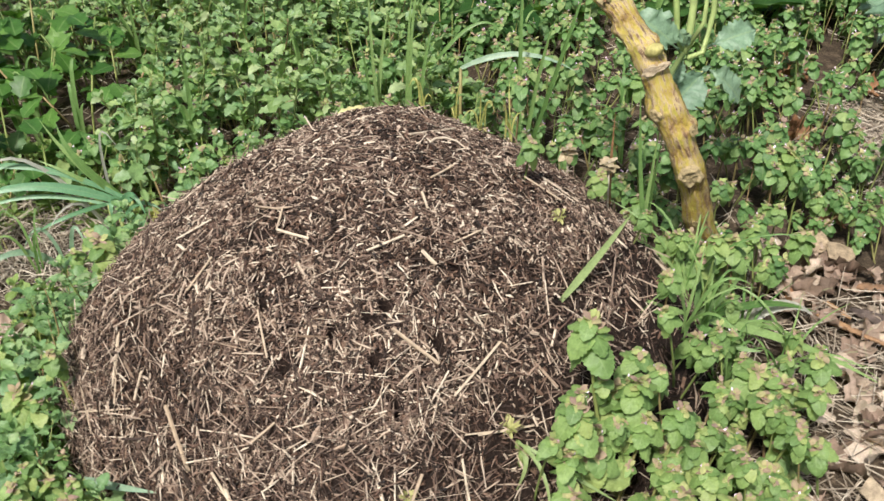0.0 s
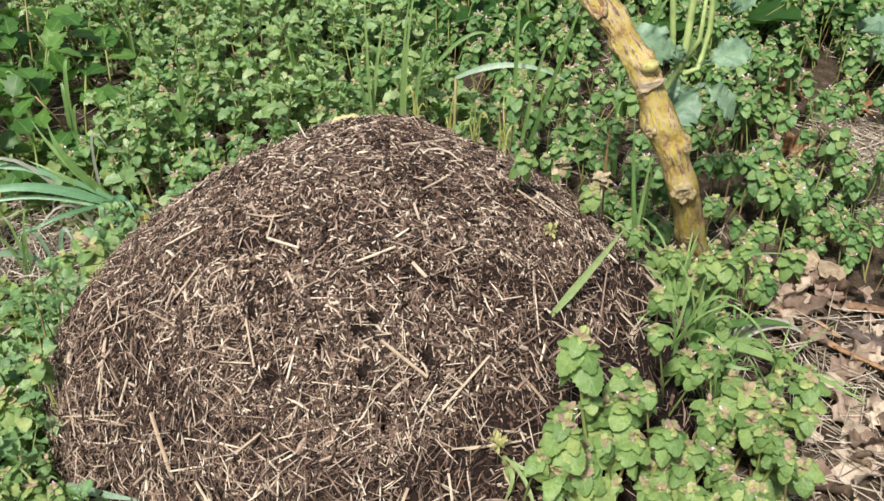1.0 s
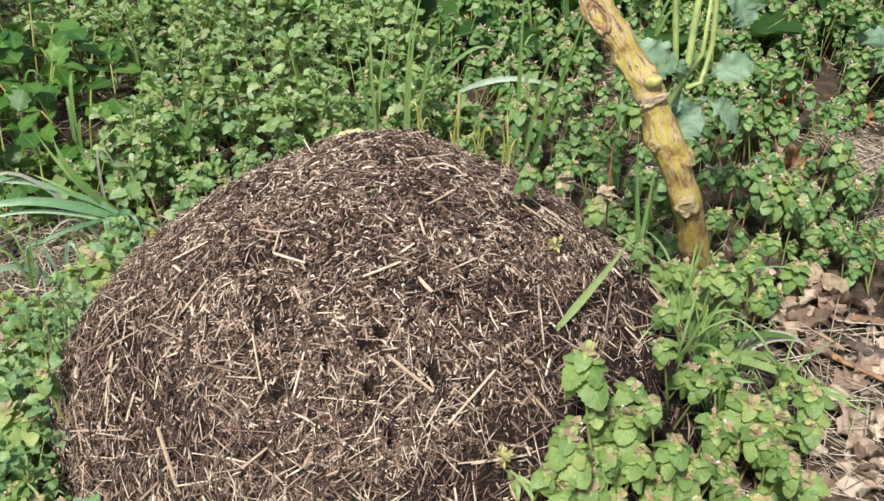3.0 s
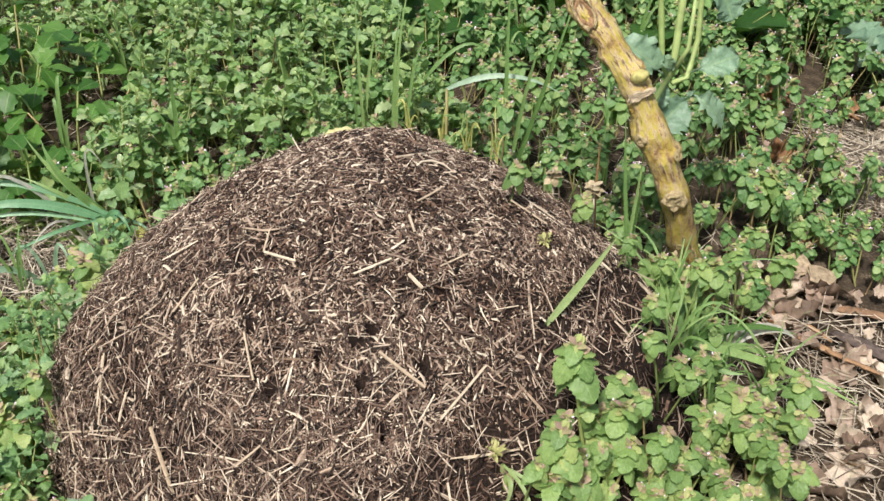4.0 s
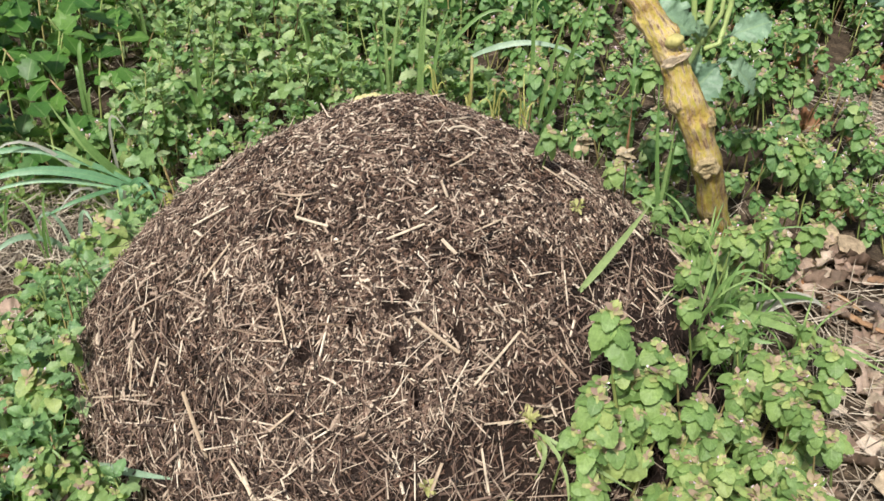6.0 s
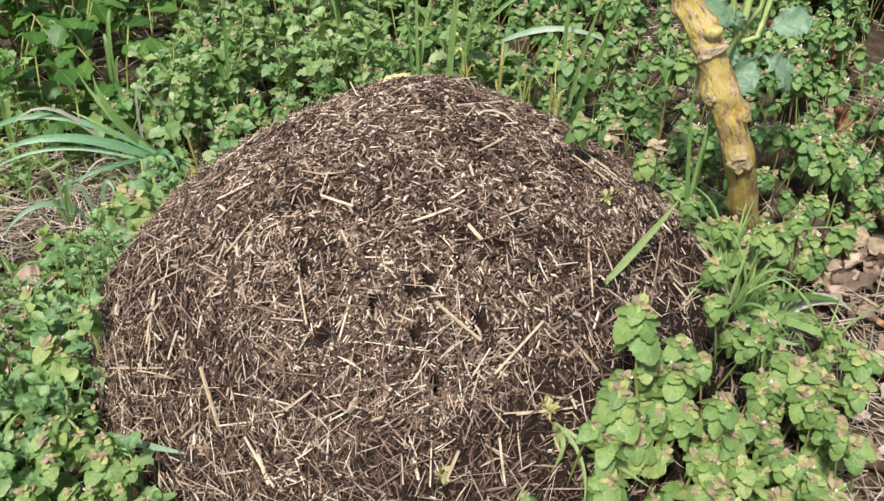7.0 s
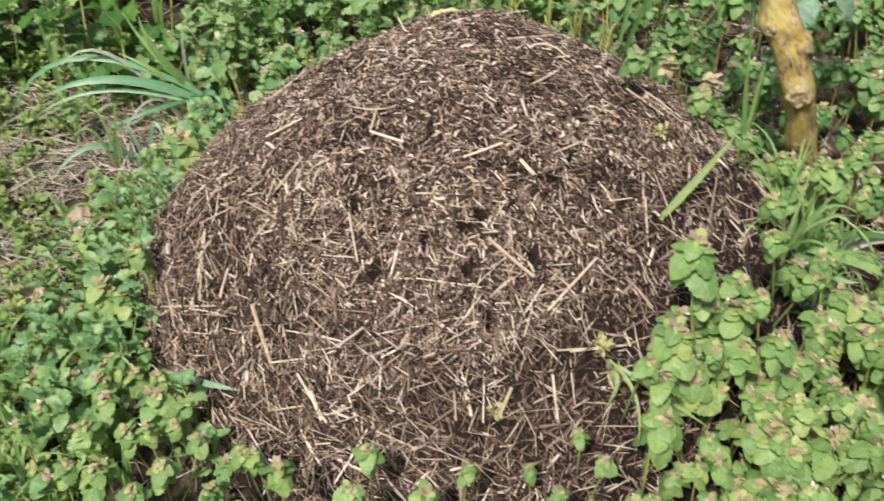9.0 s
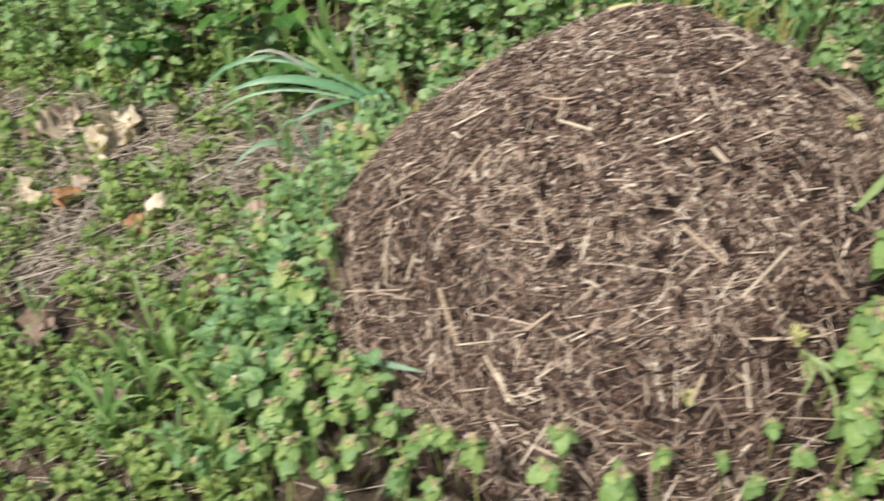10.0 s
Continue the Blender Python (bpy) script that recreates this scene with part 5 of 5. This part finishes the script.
def hay(name, label, box, count, ok, seed, length=0.05, width=0.0011, rise=0.014):
    r = random.Random(seed)
    p, d, u, s = [], [], [], []
    while len(p) < count:
        x, y = r.uniform(box[0], box[1]), r.uniform(box[2], box[3])
        if not ok(x, y):
            continue
        a = r.uniform(0, 6.28)
        p.append((x, y, land_z(x, y) + r.uniform(0, rise)))
        d.append((math.cos(a), math.sin(a), r.gauss(0, 0.12)))
        u.append((r.gauss(0, 0.4), r.gauss(0, 0.4), 1))
        s.append((width * r.uniform(0.6, 1.5), length * r.uniform(0.4, 1.4), width * 0.6))
    m = frames_at(p, d, u, s)
    return thing(name, label, "dry grass", me=mesh_of(name, joined(shared(m, STICKS)), M_HAY, False), kind="stuff")


hay("hay_litter", "tangled dry grass stalks on the soil", (-1.3, 1.4, 0.25, 2.3), 9000, lambda x, y: mound_r(x, y) > 1.0 and ragged(x, y) and not (x > 0.34 and y < 0.84 and x % 0.01 < 0.006) and noise.noise((x * 3, y * 3, 5)) > -0.35, 41)
hay("hay_patch", "grey-brown matted hay under grass", (-1.0, -0.44, 0.7, 1.14), 4600, lambda x, y: mound_r(x, y) > 1.22 and noise.noise((x * 5, y * 5, 6.0)) > -0.35, 42, 0.05, 0.0013, 0.034)
hay("hay_patch", "loose straw tangle among dead leaves", (0.3, 0.6, 0.4, 0.84), 760, lambda x, y: x + 0.2 * y > 0.43, 43, 0.06, 0.0013, 0.026)
hay("hay_patch", "pale matted hay beside nettles", (0.58, 0.85, 1.06, 1.28), 1700, lambda x, y: x > 0.6, 44, 0.08, 0.0015, 0.03)

# small things on the mound
m = frames_at((-0.115, 0.885, land_z(-0.115, 0.885) + 0.008), (0.9, 0.05, 0.1), (0, -0.1, 0.95), (0.036, 0.04, 0.036))[0]
thing("yellow_leaf", "pale yellow curled leaf on the mound's crest", "leaf", Matrix([list(r) for r in m]), me=mesh_of("yellow_leaf", leaf_shape(10, 4, 0.36, 0.5, 0.2, 0.06, 0, 0.15, 0.5, 0.12, 3), M_CREAM))
for x, y in ((0.108, 0.688), (0.051, 0.497), (-0.034, 0.44)):
    ob = thing("nettle_seedling", "small yellowed nettle top poking out of the straw", "seedling", Matrix.Translation((x, y, land_z(x, y) + 0.006)), "seedlings")
    part("stem", mesh_of("stem", tube_shape([(0, 0, -0.012), (0.001, 0, 0.0)], [0.0012, 0.001], 5), M_STEM), ob)
    for k in range(18):
        part("leaf", shape_mesh("leaf", OBLONG_SMALL[k % 3], M_SEEDLING), ob, m=spoke(k * 2.4 + 0.3, rng.uniform(-0.1, 1.3), (0, 0, 0), rng.uniform(0.006, 0.012), 0.8))

sprig = thing("wilted_nettle", "wilted yellow-green nettle drooping at the mound's edge", "dead-nettle", Matrix.Translation((-0.316, 0.83, 0.176)))
part("stem", mesh_of("stem", tube_shape([(0.02, 0.01, -0.17), (0.012, 0.0, -0.06), (0.0, 0.0, 0.0)], [0.0016, 0.0014, 0.001], 5), M_STEM), sprig)
for k in range(9):
    part("leaf", shape_mesh("leaf", HEART_SMALL[k % 3], M_YELLOW), sprig, m=spoke(k * 2.4, rng.uniform(-1.3, -0.4), (0.001 * k, 0, -0.0035 * k), rng.uniform(0.011, 0.019), 0.75))

# withered tops behind the mound's flank, and a dry blade
for x, y, z in ((0.173, 0.8, 0.248), (0.135, 0.84, 0.241)):
    ob = thing("withered_nettle", "withered beige nettle top on a thin brown stem", "dead-nettle", Matrix.Translation((x, y, z)), "withered nettles")
    part("stem", mesh_of("stem", tube_shape([(0.012, 0.01, ground_z(x, y) - z), (0.006, 0.004, -0.08), (0, 0, 0)], [0.0014, 0.0012, 0.001], 5), M_HAY), ob, "thin dry stem")
    for k in range(15):
        part("leaf", shape_mesh("leaf", HEART_SMALL[k % 3], M_HUSK), ob, m=spoke(k * 2.4, rng.uniform(-0.9, 0.9), (0, 0, -0.0007 * k), rng.uniform(0.006, 0.013)))
tuft("dry orange-brown grass blade standing beside the stalk", (0.184, 0.835), [((0.18, 0.83, 0.29), (0.182, 0.83, 0.2), 0.006)], M_ORANGE)

# ---- ants ----
ant_bits = {"gaster": joined([(ball_shape(), frames_at((0, -0.0019, 0.0003), (0, 1, 0.1), (0, 0, 1), (0.00105, 0.0015, 0.00095)))]), "thorax": joined([(ball_shape(6, 5), frames_at((0, 0.0004, 0), (0, 1, 0), (0, 0, 1), (0.0005, 0.0011, 0.00055)))]),
            "head": joined([(ball_shape(6, 5), frames_at((0, 0.0021, 0), (0, 1, -0.2), (0, 0, 1), (0.0007, 0.0009, 0.0006)))])}
ant_meshes = {k: mesh_of(k, s, M_ANT) for k, s in ant_bits.items()}
leg_meshes = []
for side in (-1, 1):
    for y, out_y in ((0.001, 0.0022), (0.0004, 0.0002), (-0.0002, -0.0025)):
        leg_meshes.append(mesh_of("leg", tube_shape([(0, y, 0), (side * 0.0013, y + out_y * 0.4, 0.0012), (side * 0.0026, y + out_y, -0.0016)], [0.00018, 0.00016, 0.0001], 4), M_ANT))
ant = thing("ant", "small dark ant running over the straw", "ant", group="ants on the mound")
for k, me in ant_meshes.items():
    part(k, me, ant)
for me in leg_meshes:
    part("leg", me, ant)
for side in (-1, 1):
    part("antenna", mesh_of("antenna", tube_shape([(side * 0.0003, 0.0028, 0.0003), (side * 0.001, 0.0034, 0.0008), (side * 0.0013, 0.0046, 0.0)], [0.0001, 0.0001, 0.00008], 4), M_ANT), ant)
ANTS = [ant] + [copy_thing(ant, Matrix()) for _ in range(37)]


def ant_rows(seed):
    """An ant's wandering over the dome, as rows for walk()."""
    r = random.Random(seed)
    while True:
        x, y = r.gauss(-0.1, 0.12), r.gauss(0.63, 0.1)
        if mound_r(x, y) < 0.9 and y < 0.82:
            break
    heading, speed = r.uniform(0, 6.28), r.choice((0.001, 0.004, 0.008, 0.014))
    rows = []
    for i in range(21):
        n = land_normal(x, y, 0.012)
        way = Vector((math.cos(heading), math.sin(heading), 0))
        way = (way - n * way.dot(n)).normalized()
        m = frames_at(tuple(Vector((x, y, mound_z(x, y))) + n * 0.0075), tuple(way), tuple(n), (1, 1, 1))[0]
        rows.append((i * 0.5, Matrix([list(q) for q in m])))
        heading += r.gauss(0, 0.35)
        if mound_r(x + way.x * 0.03, y + way.y * 0.03) > 0.9:
            heading += 0.7
        x, y = x + way.x * speed * 0.5, y + way.y * speed * 0.5
    return rows


def motions():
    for n, ob in enumerate(ANTS):
        walk(ob, ant_rows(500 + n))


motions()
